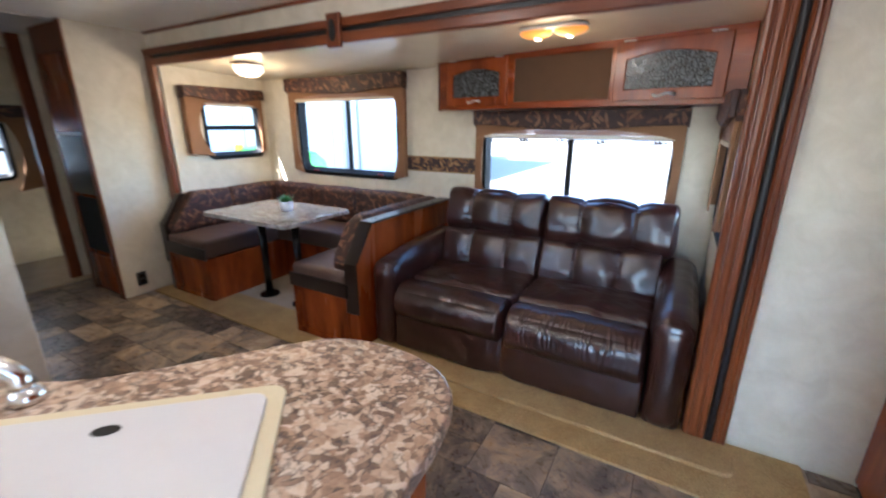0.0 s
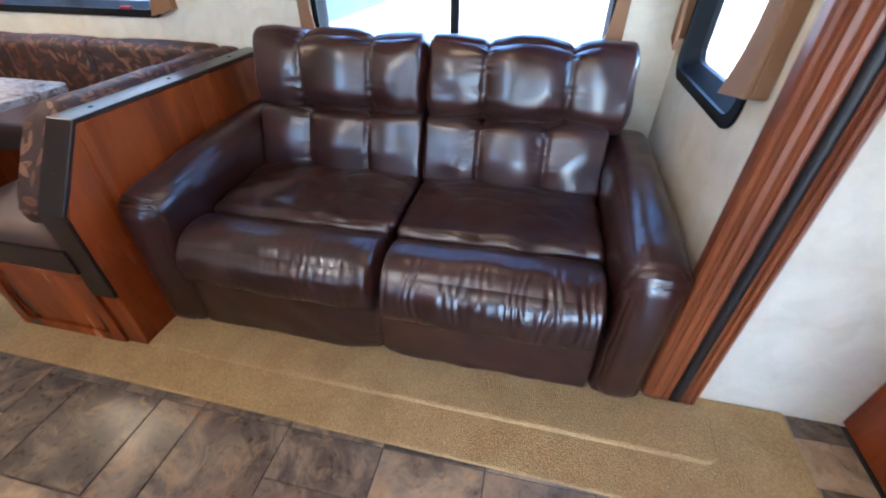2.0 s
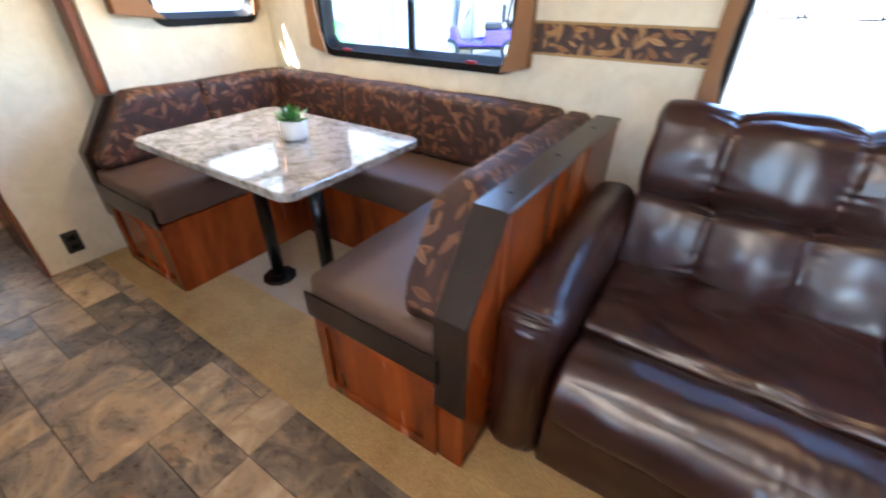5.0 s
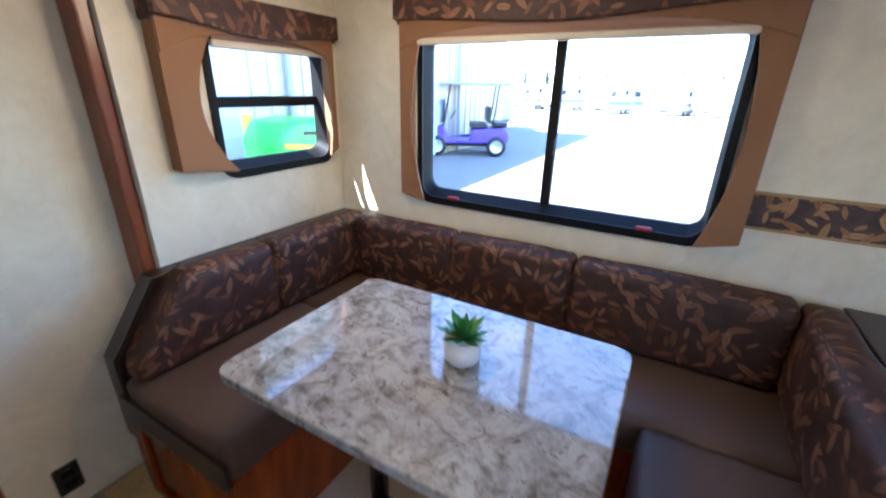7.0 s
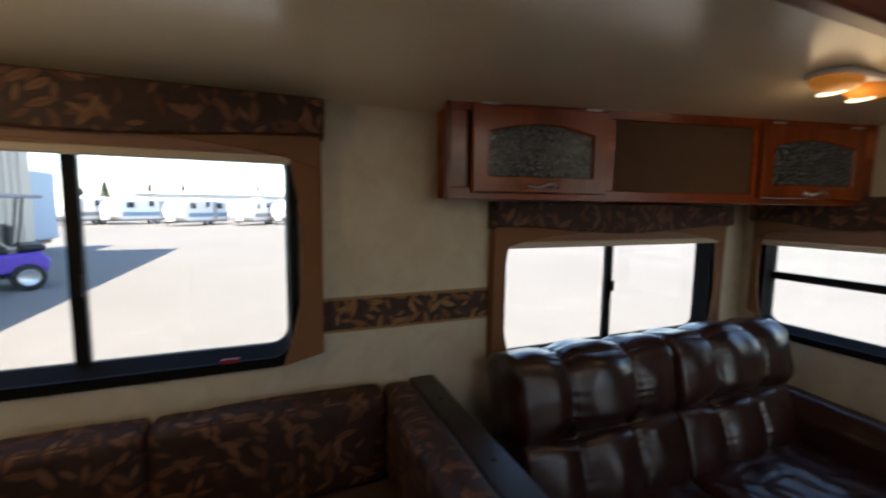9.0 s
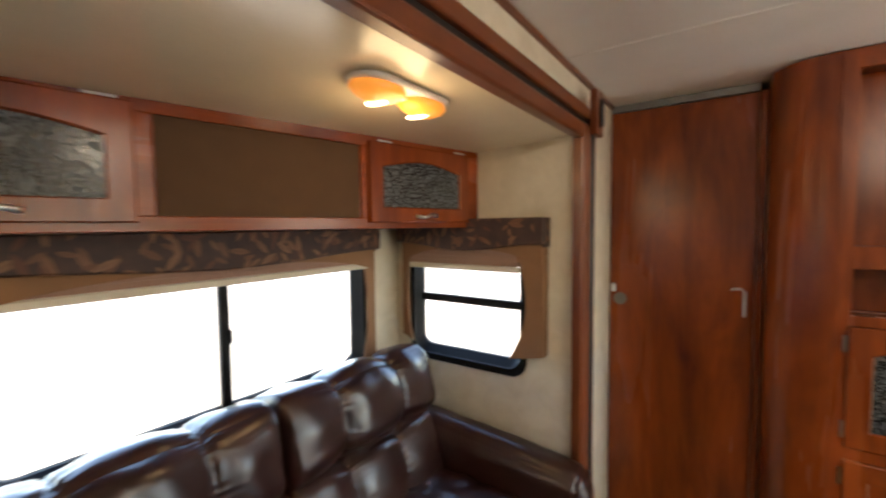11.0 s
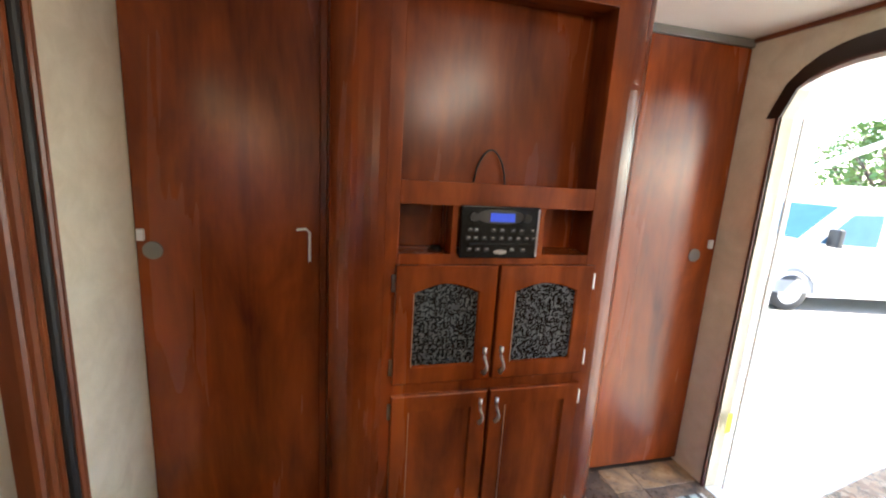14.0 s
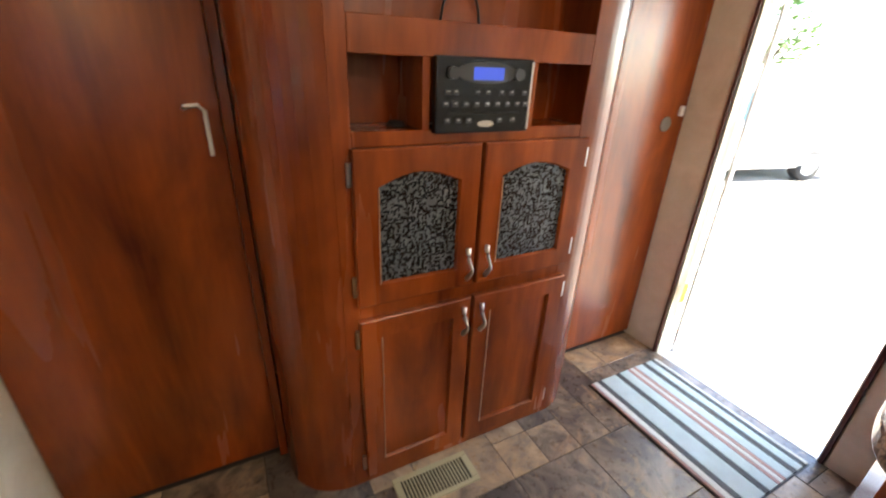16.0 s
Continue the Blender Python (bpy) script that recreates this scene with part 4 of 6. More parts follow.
# ---- overhead cabinet over the sofa ----
def arched_panel(a0, a1, z0, z1, rise):
    pts = [(a0, z0), (a1, z0), (a1, z1 - rise)]
    for k in range(1, 12):
        f = k / 12
        pts.append((a1 + (a0 - a1) * f, z1 - rise + rise * math.sin(math.pi * f)))
    return pts + [(a0, z1 - rise)]


def door_leaf(parent, plane, a0, a1, z0, z1, c, sign, rail, glassy, arched, name="door"):
    """A framed cabinet door in the plane 'xz' or 'yz' at coordinate c; sign: the way it faces."""
    rise = 0.03 if arched else 0.0
    i0, i1, j0, j1 = a0 + rail, a1 - rail, z0 + rail, z1 - rail
    steps = range(13) if arched else (0, 12)
    inner = [(i0, j0), (i1, j0)] + [(i1 + (i0 - i1) * k / 12, j1 - rise + rise * math.sin(math.pi * k / 12)) for k in steps]
    outer = [(a0, z0), (a1, z0)] + [(a1 + (a0 - a1) * k / 12, z1) for k in steps]
    to = AXIS_OF[plane]
    bm = bmesh.new()
    near, far, n = c + sign * 0.02, c, len(inner)
    e = 0.004
    shrink = [(max(a0 + e, min(a1 - e, p)), max(z0 + e, min(z1 - e, q))) for p, q in outer]
    mid_a, mid_z = (a0 + a1) / 2, (z0 + z1) / 2
    grow = [(p + math.copysign(e, p - mid_a) * -1, q + math.copysign(e, q - mid_z) * -1) for p, q in inner]
    rings = [[bm.verts.new(to(p, q, w)) for p, q in pts] for pts, w in ((outer, far), (outer, near - sign * e), (shrink, near), (inner, near), (grow, near - sign * 0.007), (grow, far))]
    for r0, r1 in zip(rings, rings[1:] + rings[:1]):
        for k in range(n):
            bm.faces.new((r0[k], r0[(k + 1) % n], r1[(k + 1) % n], r1[k]))
    d = part(name, bm, cherry, parent)
    back, front = sorted((c + sign * 0.001, c + sign * 0.009))
    part("glass_panel" if glassy else "centre_panel", prism([(i0 - 0.001, j0 - 0.001), (i1 + 0.001, j0 - 0.001), (i1 + 0.001, j1 + 0.001), (i0 - 0.001, j1 + 0.001)], plane, back, front),
         etched_glass if glassy else cherry, d, "etched dark grey glass" if glassy else "")
    return d


def pull(parent, p0, p1, out, bow=0.02):
    """A curved metal pull between two points, standing out along out."""
    p0, p1, out = Vector(p0), Vector(p1), Vector(out)
    side = (p1 - p0).cross(out).normalized()
    pts, rad = [], []
    for k in range(13):
        f = k / 12
        pts.append(p0 + (p1 - p0) * f + out * (0.004 + bow * math.sin(math.pi * f)) + side * 0.006 * math.sin(math.tau * f))
        rad.append(0.0045 + 0.003 * abs(math.cos(math.pi * f)) ** 3)
    return part("handle", tube(pts, rad, 10), nickel, parent, "satin nickel pull", True)


def overhead():
    """Its front runs slanted to the wall: shallow at the dinette, deep at the slide-out's end."""
    at = pose(-1.555, 2.55, 0, 0, 0, -10.8)
    back = at.inverted()
    x0, x1, y0, z0, z1 = 0.0, 1.785, 0.0, 1.45, 1.765
    c = thing("overhead_cabinet", (0, 0, 0), "cherry overhead cabinet with etched-glass doors and a speaker panel", "cabinet")
    rim = [(x0 + 0.012, 0.02), (x1, 0.02)] + [tuple((back @ Vector((p, q, 0))).xy) for p, q in ((SR - 0.002, BACK_Y - 0.002), (-1.54, BACK_Y - 0.002))]
    part("body", prism(rim, "xy", z0 + 0.003, z1 + 0.032, 0.002), cherry_x, c)
    frame_bm = joined(box(x0, x1, y0, y0 + 0.0195, z0, z0 + 0.038, 0.002), box(x0, x1, y0, y0 + 0.0195, z1 - 0.03, z1 + 0.033, 0.002))
    for a, b in ((x0, x0 + 0.055), (0.553, 0.595), (1.18, 1.21), (x1 - 0.085, x1)):
        frame_bm = joined(frame_bm, box(a, b, y0, y0 + 0.0195, z0 + 0.038, z1 - 0.03, 0.002))
    part("face_frame", frame_bm, cherry_x, c)
    part("end_stile", box(x0 - 0.012, x0 - 0.0005, y0 - 0.006, y0 + 0.024, z0 - 0.004, z1 + 0.033, 0.002), trim_wood, c)
    part("speaker_panel", box(0.597, 1.178, y0 + 0.006, y0 + 0.012, z0 + 0.039, z1 - 0.031), speaker_cloth, c, "brown speaker cloth panel")
    for a, b in ((0.072, 0.556), (1.206, 1.705)):
        d = door_leaf(c, "xz", a, b, z0 + 0.022, z1 - 0.012, y0 - 0.0005, -1, 0.052, True, True)
        m = (a + b) / 2
        pull(d, (m - 0.05, y0 - 0.021, z0 + 0.047), (m + 0.05, y0 - 0.021, z0 + 0.047), (0, -1, 0))
        for h in (a + 0.06, b - 0.06):
            part("hinge", box(h - 0.03, h + 0.03, y0 - 0.0235, y0 - 0.0205, z1 - 0.0125, z1 - 0.0065, 0.001), nickel, d, "nickel hinge")
    c.matrix_basis = at


overhead()


# ---- ceiling lamps of the slide-out ----
def dome_lamp(x, y, z):
    l = thing("dome_ceiling_lamp", (x, y, z), "round frosted glass dome lamp, lit warm", "ceiling lamp")
    part("base_ring", lathe([(0.0, -0.001), (0.105, -0.001), (0.11, -0.012), (0.10, -0.02), (0.0, -0.02)], (x, y, z), 32), nickel, l, "metal ring", True)
    part("glass_dome", lathe([(0.1, -0.021), (0.105, -0.035), (0.092, -0.065), (0.06, -0.085), (0.0, -0.092)], (x, y, z), 32), lamp_glass, l, "lit frosted glass", True)


def double_lamp(x, y, z):
    l = thing("double_ceiling_lamp", (x, y, z), "oval ceiling lamp with two lit amber glass shells", "ceiling lamp")
    part("plate", prism(rounded(x - 0.16, x + 0.16, y - 0.055, y + 0.055, 0.054), "xy", z - 0.016, z - 0.001, 0.004), white_plastic, l, "white base plate")
    for s in (-1, 1):
        bm = lathe([(0.07, 0.0), (0.073, -0.008), (0.06, -0.02), (0.035, -0.03), (0.0, -0.033)], (0, 0, 0), 24)
        for v in bm.verts:
            v.co = (x + s * 0.082 + v.co.x * 1.08, y + v.co.y * 0.72, z - 0.0165 + v.co.z)
        shell = part("glass_shell", bm, amber_glass, l, "lit amber glass shell", True)
        hot = lathe([(0.022, 0.0), (0.020, -0.004), (0.012, -0.0065), (0.0, -0.0075)], (0, 0, 0), 16)
        for v in hot.verts:
            v.co = (x + s * 0.075 + v.co.x * 0.7, y + 0.012 + v.co.y * 1.5, z - 0.0455 + v.co.z)
        part("bulb", hot, hot_bulb, shell, "bright bulb behind the amber glass", True)
    part("switch", box(x - 0.012, x + 0.012, y - 0.01, y + 0.01, z - 0.026, z - 0.0165, 0.002), white_plastic, l)


dome_lamp(-2.92, 2.05, slide_ceiling_z(2.05))
double_lamp(-0.61, 1.96, slide_ceiling_z(1.96))
double_lamp(-1.30, 0.35, CEIL)
double_lamp(-0.45, 0.35, CEIL)

# bulbs of the lit lamps
WARM, SOFT = (1.0, 0.74, 0.45), (1.0, 0.92, 0.8)
for at, watts, tone in (((-2.92, 2.05, SLIDE_CEIL - 0.14), 0.7, WARM), ((-0.61, 1.96, SLIDE_CEIL - 0.10), 0.12, WARM), ((-1.30, 0.35, CEIL - 0.10), 0.9, SOFT), ((-0.45, 0.35, CEIL - 0.10), 0.24, SOFT)):
    bulb = new("lamp_bulb", bpy.data.lights.new("lamp_bulb", "POINT"))
    bulb.location = at
    bulb.data.energy, bulb.data.color, bulb.data.shadow_soft_size = watts, tone, 0.09


# ---- entertainment centre and pocket doors ----
def entertainment():
    X, y0, y1 = 0.52, 0.205, 0.998
    top = CEIL - 0.004
    c = thing("entertainment_centre", (0.65, 0.6, 0.0), "tall cherry entertainment centre with open niche, cubbies and four doors", "cabinet")
    f0, f1 = X, X + 0.02
    rows = [(0.0, 0.075), (0.635, 0.70), (1.105, 1.14), (1.30, 1.375), (1.96, top)]
    bm = joined(*[box(f0, f1, y0 + 0.062, y1 - 0.045, a, b, 0.0015) for a, b in rows])
    part("face_frame", joined(bm, box(f0, f1, y0, y0 + 0.062, 0.0, top, 0.0015), box(f0, f1, y1 - 0.045, y1, 0.0, top, 0.0015),
                              box(f0, f1, 0.76, 0.78, 1.14, 1.30), box(f0, f1, 0.45, 0.47, 1.14, 1.30)), cherry, c, "cherry face frame")
    back = END_X - 0.03
    part("niche_back", box(back - 0.06, back - 0.05, y0 + 0.03, y1 - 0.03, 1.33, top), cherry, c)
    part("niche_side", box(f1 + 0.0005, back - 0.06, y0 + 0.03, y0 + 0.044, 1.14, top), cherry, c)
    part("niche_side", box(f1 + 0.0005, back - 0.06, y1 - 0.044, y1 - 0.03, 1.14, top), cherry, c)
    part("shelf", box(f1 + 0.0005, back - 0.06, y0 + 0.045, y1 - 0.045, 1.34, 1.372), cherry_y, c)
    part("cubby_floor", box(f1 + 0.0005, back, y0 + 0.045, y1 - 0.045, 1.11, 1.138), cherry_y, c)
    part("cubby_back", box(back - 0.06, back - 0.05, y0 + 0.045, y1 - 0.045, 1.139, 1.339), cherry, c)
    for y in (0.76, 0.45):
        part("cubby_divider", box(f1 + 0.0005, back - 0.061, y, y + 0.02, 1.139, 1.339), cherry, c)
    part("niche_top", box(f1 + 0.0005, back - 0.06, y0 + 0.045, y1 - 0.045, 1.975, top), cherry_y, c)
    # rounded corner posts
    back = END_X - 0.03
    for s, ye, yo in ((1, y1, 1.175), (-1, y0, 0.05)):
        pts = []
        for k in range(13):
            a = radians(90 * k / 12)
            pts.append((X + 0.002 + (back - X - 0.06) * (1 - math.cos(a)), ye + (yo - ye) * math.sin(a)))
        pts += [(back, yo), (back, ye - s * 0.03), (X + 0.022, ye - s * 0.0), ]
        part("corner_post", prism(pts, "xy", 0.0, top), cherry, c, "rounded cherry corner", False)
    # doors
    for z0, z1, gl in ((0.69, 1.105, True), (0.045, 0.645, False)):
        for a, b in ((y0 + 0.037, 0.603), (0.613, y1 - 0.038)):
            d = door_leaf(c, "yz", a, b, z0, z1, X - 0.0005, -1, 0.06, gl, gl)
            inner = 0.603 - 0.026 if a < 0.4 else 0.613 + 0.026
            zc = z0 + 0.075 if gl else z1 - 0.075
            pull(d, (X - 0.021, inner, zc - 0.048), (X - 0.021, inner, zc + 0.048), (-1, 0, 0))
            outer = a - 0.006 if a < 0.4 else b + 0.006
            for hz in (z0 + 0.06, z1 - 0.06):
                part("hinge", tube([(X - 0.008, outer, hz - 0.028), (X - 0.008, outer, hz + 0.028)], 0.006, 8), nickel, d, "nickel hinge")
            # pale strip paints the highlight along one edge of the sticking
            part("bead_highlight_strip", box(X - 0.0225, X - 0.0205, (b if a > 0.4 else b) - 0.0625, b - 0.0595, z0 + 0.062, z1 - (0.095 if gl else 0.062)), bead_highlight, d, "pale strip painted as the highlight on the bead")
    # toe of the cabinet
    part("body_back", box(back - 0.02, back, y0, y1, 0.0, top), cherry, c)
    part("inner_side", box(f1 + 0.0005, back - 0.021, y0 + 0.001, y0 + 0.012, 0.0, 1.139), cherry, c)
    part("inner_side", box(f1 + 0.0005, back - 0.021, y1 - 0.012, y1 - 0.001, 0.0, 1.139), cherry, c)
    part("mid_shelf", box(f1 + 0.0005, back - 0.021, y0 + 0.013, y1 - 0.013, 0.668, 0.69), cherry_y, c)


# paler cherry tone that paints a highlight on the door beads
bead_highlight = plain("painted_bead_highlight", (0.42, 0.22, 0.13), 0.3)
entertainment()


def stereo():
    X = 0.519
    s = thing("wall_stereo", (X, 0.6, 1.135), "black wall-mounted stereo with buttons and blue display", "stereo")
    y0, y1, z0, z1 = 0.482, 0.757, 1.132, 1.305
    part("faceplate", box(X - 0.022, X - 0.0005, y0, y1, z0, z1, 0.004, 2), black_metal, s)
    part("side_strip", box(X - 0.0245, X - 0.0205, y0 + 0.001, y0 + 0.008, z0 + 0.006, z1 - 0.006, 0.001), nickel, s, "bright side strip")
    oval = [(0.622 + 0.085 * math.copysign(abs(math.cos(a)) ** 0.8, math.cos(a)), z1 - 0.034 + 0.024 * math.sin(a)) for a in (math.tau * k / 28 for k in range(28))]
    ring = part("display_surround", prism(oval, "yz", X - 0.026, X - 0.0222, 0.0015), dark_grey, s, "grey oval surround")
    part("display", box(X - 0.0275, X - 0.0262, 0.575, 0.66, z1 - 0.05, z1 - 0.022), screen_blue, ring, "lit blue display")
    for y in (0.53, 0.715):
        part("knob", tube([(X - 0.022, y, z1 - 0.036), (X - 0.034, y, z1 - 0.036)], 0.014, 16), dark_grey, s, "grey knob")
    badge = [(0.617 + 0.024 * math.cos(a), z0 + 0.022 + 0.008 * math.sin(a)) for a in (math.tau * k / 20 for k in range(20))]
    part("badge", prism(badge, "yz", X - 0.0255, X - 0.0222), chrome, s, "bright oval badge")
    # slot is not cut in: a black strip paints its shade
    part("slot_shade_strip", box(X - 0.0235, X - 0.0222, 0.515, 0.725, z0 + 0.045, z0 + 0.051), shadow_gap, s, "black strip painted as the shade in the disc slot")
    for zz, ys in ((z1 - 0.078, (0.49, 0.53, 0.56, 0.60, 0.63, 0.69, 0.71)), (z1 - 0.105, (0.485, 0.51, 0.54, 0.57, 0.60, 0.63, 0.66, 0.69, 0.715)), (z0 + 0.03, (0.52, 0.56, 0.65, 0.68, 0.71))):
        for y in ys:
            b = part("button", box(X - 0.0255, X - 0.0222, y + 0.007, y + 0.023, zz - 0.006, zz + 0.006, 0.001), dark_grey, s)
            part("button_mark", box(X - 0.0262, X - 0.0256, y + 0.011, y + 0.019, zz + 0.001, zz + 0.003), white_plastic, b)


dark_grey = plain("dark_grey_plastic", (0.05, 0.052, 0.055), 0.35)
stereo()
cable = thing("black_cable", (0.66, 0.62, 1.372), "loop of black cable on the niche floor", "cable")
part("loop", tube([(0.655, 0.675 - 0.12 * k / 16, 1.374 + 0.115 * math.sin(math.pi * k / 16) ** 0.6) for k in range(17)], 0.0035, 8), black_rubber, cable, smooth=True)
puck = thing("small_black_puck", (0.60, 0.815, 1.139), "small black plastic puck lying in the cubby", "puck")
part("shell", lathe([(0.0, 0.014), (0.018, 0.013), (0.024, 0.006), (0.024, 0.0), (0.0, 0.0)], (0.60, 0.815, 1.139), 16), black_rubber, puck)


def pocket_door(y0, y1, label, knob_y, hook_y, latch_y):
    d = thing("pocket_door", (END_X, (y0 + y1) / 2, 0.02), label, "door", "pocket doors", "structure")
    part("leaf", box(END_X, END_X + 0.03, y0, y1, 0.02, CEIL - 0.035, 0.002), cherry, d)
    part("top_track", box(END_X - 0.012, END_X + 0.034, y0, y1, CEIL - 0.033, CEIL - 0.002, 0.002), grey_track, d, "grey metal track")
    pullm = part("finger_pull", tube([(END_X + 0.001, knob_y, 1.092), (END_X - 0.005, knob_y, 1.092)], 0.030, 24), dull_nickel, d, "round nickel finger pull")
    part("latch", box(END_X - 0.016, END_X - 0.0005, latch_y - 0.011, latch_y + 0.011, 1.125, 1.165, 0.003), white_plastic, d, "small white latch")
    if hook_y:
        part("hook", tube([(END_X - 0.002, hook_y + 0.03, 1.17), (END_X - 0.02, hook_y + 0.028, 1.175), (END_X - 0.024, hook_y, 1.178), (END_X - 0.02, hook_y - 0.012, 1.165), (END_X - 0.02, hook_y - 0.012, 1.06)], 0.005, 8), white_plastic, d, "white hook latch")


dull_nickel = plain("dull_nickel", (0.30, 0.29, 0.27), 0.35, 1.0, 0.05)
grey_track = plain("grey_metal_track", (0.28, 0.28, 0.28), 0.4, 0.7)
pocket_door(1.205, SLIDE_Y - 0.002, "tall cherry pocket door with round pull", 1.735, 1.25, 1.765)
pocket_door(DOOR_Y + 0.002, 0.046, "tall cherry pocket door beside the entry", -0.455, None, -0.53)
for y in (1.19, 0.042):
    setting("trim_pocket_post", box(END_X - 0.022, END_X - 0.0005, y - 0.012, y + 0.014, 0.0, CEIL - 0.034, 0.003), cherry, "cherry strip beside the pocket door", "trim")

# floor register
reg = thing("floor_register", (0.41, 0.735, 0.0), "olive-beige metal floor register with slots", "floor vent")
part("frame", joined(box(0.363, 0.380, 0.608, 0.886, 0.0, 0.007, 0.002), box(0.468, 0.485, 0.608, 0.886, 0.0, 0.007, 0.002), box(0.380, 0.468, 0.608, 0.632, 0.0, 0.007, 0.002), box(0.380, 0.468, 0.862, 0.886, 0.0, 0.007, 0.002)), vent_paint, reg)
# black sheet on the floor paints the duct's shade under the slats
part("duct", box(0.380, 0.468, 0.632, 0.862, 0.0005, 0.0015), shadow_gap, reg, "black sheet painted as the shade in the duct")
for k in range(19):
    y = 0.64 + k * 0.0117
    part("slat", box(0.380, 0.468, y, y + 0.0045, 0.0015, 0.006), vent_paint, reg)


# ---- entry ----
def entry():
    e = thing("door_1", (0.24, DOOR_Y, 0.0), "open arched trailer entry with brown edge trim and white outer frame", "door", "", "structure")
    ring = [(DX1, 0.0), (DX1, DSPRING)] + [p for p in arch[2:-2]][::-1] + [(DX0, DSPRING), (DX0, 0.0)]
    def band(off, y0, y1, off0=0.0):
        c = ((DX0 + DX1) / 2, 1.0)
        def shift(p, o):
            dx = p[0] - c[0]
            up = max(0.0, (p[1] - DSPRING) / (DTOP - DSPRING))
            return (p[0] + math.copysign(o, dx) * (1 - up ** 3), p[1] + o * up)
        bm = bmesh.new()
        vs = [[bm.verts.new((*[shift(p, o)[0]], y, shift(p, o)[1])) for p in ring] for o, y in ((off0, y0), (off, y0), (off, y1), (off0, y1))]
        for k in range(len(ring) - 1):
            for a, b in ((0, 1), (1, 2), (2, 3), (3, 0)):
                bm.faces.new((vs[a][k], vs[a][k + 1], vs[b][k + 1], vs[b][k]))
        return bm
    part("inner_trim", band(0.018, DOOR_Y + 0.001, DOOR_Y + 0.012, -0.006), dark_red_trim, e, "dark brown edge trim")
    part("outer_frame", band(-0.001, DOOR_Y - 0.10, DOOR_Y - 0.0, -0.022), alu_white, e, "white aluminium frame")
    part("screen_rail", box(DX1 - 0.034, DX1 - 0.0225, DOOR_Y - 0.10, DOOR_Y - 0.070, 0.003, DSPRING, 0.002), alu_white, e, "pale metal rail")
    part("warning_label", box(DX1 - 0.024, DX1 - 0.0225, DOOR_Y - 0.05, DOOR_Y - 0.02, 0.30, 0.40), yellow_label, e, "yellow label")
    part("threshold", box(DX0, DX1, DOOR_Y - 0.1, DOOR_Y + 0.004, -0.02, 0.002, 0.002), alu_white, e, "metal threshold")


dark_red_trim = plain("dark_red_brown_trim", (0.07, 0.018, 0.012), 0.4)
alu_white = plain("white_painted_aluminium", (0.7, 0.71, 0.72), 0.35, vary=0.04)
yellow_label = plain("yellow_label", (0.7, 0.6, 0.02), 0.5)
entry()

# arched dark header over the entry
head = thing("entry_header", (0.24, DOOR_Y, 1.8), "dark brown curved strip over the entry arch", "trim", "", "structure")
outer_arc = [(p[0] + (0.055 if p[0] > 0.2425 else -0.055) * abs(2 * (p[0] - DX0) / (DX1 - DX0) - 1) ** 2, p[1] + 0.065 * (1 - abs(2 * (p[0] - DX0) / (DX1 - DX0) - 1) ** 4)) for p in arch[1:-1]]
bm = bmesh.new()
inner_arc = arch[1:-1]
va = [[bm.verts.new((p[0], y, p[1])) for p in pts] for pts, y in ((inner_arc, DOOR_Y + 0.013), (outer_arc, DOOR_Y + 0.013), (outer_arc, DOOR_Y + 0.001), (inner_arc, DOOR_Y + 0.001))]
for k in range(len(inner_arc) - 1):
    for a, b in ((0, 1), (1, 2), (2, 3), (3, 0)):
        bm.faces.new((va[a][k], va[a][k + 1], va[b][k + 1], va[b][k]))
part("curved_strip", bm, dark_board, head)


# striped mat
def mat_thing():
    m = thing("striped_door_mat", (0.25, -0.28, 0.0), "pale blue door mat with grey, white and rust stripes", "door mat")
    cols = {"b": plain("mat_pale_blue", (0.46, 0.56, 0.57), 0.95, vary=0.1, scale=60, relief=0.5), "g": plain("mat_grey", (0.08, 0.09, 0.095), 0.95, vary=0.1, scale=60, relief=0.5),
            "w": plain("mat_white", (0.6, 0.6, 0.57), 0.95, vary=0.08, scale=60, relief=0.5), "r": plain("mat_rust", (0.40, 0.25, 0.23), 0.95, vary=0.1, scale=60, relief=0.5)}
    seq = [("r", 0.45), ("w", 0.8), ("g", 0.75), ("b", 2.7), ("g", 0.8), ("b", 1.6), ("r", 0.5), ("w", 0.6), ("r", 0.5), ("b", 1.4), ("g", 0.8), ("b", 1.2), ("g", 0.6), ("w", 0.5)]
    total = sum(w for _, w in seq)
    y, span = -0.075, -0.435
    part("backing", box(-0.105, 0.545, -0.515, -0.070, 0.0005, 0.004), black_rubber, m, "dark edge binding")
    for c, w in seq:
        y1 = y + span * w / total
        part("stripe", box(-0.10, 0.54, y1 + 0.0006, y - 0.0006, 0.0042, 0.0105, 0.001), cols[c], m)
        y = y1


mat_thing()


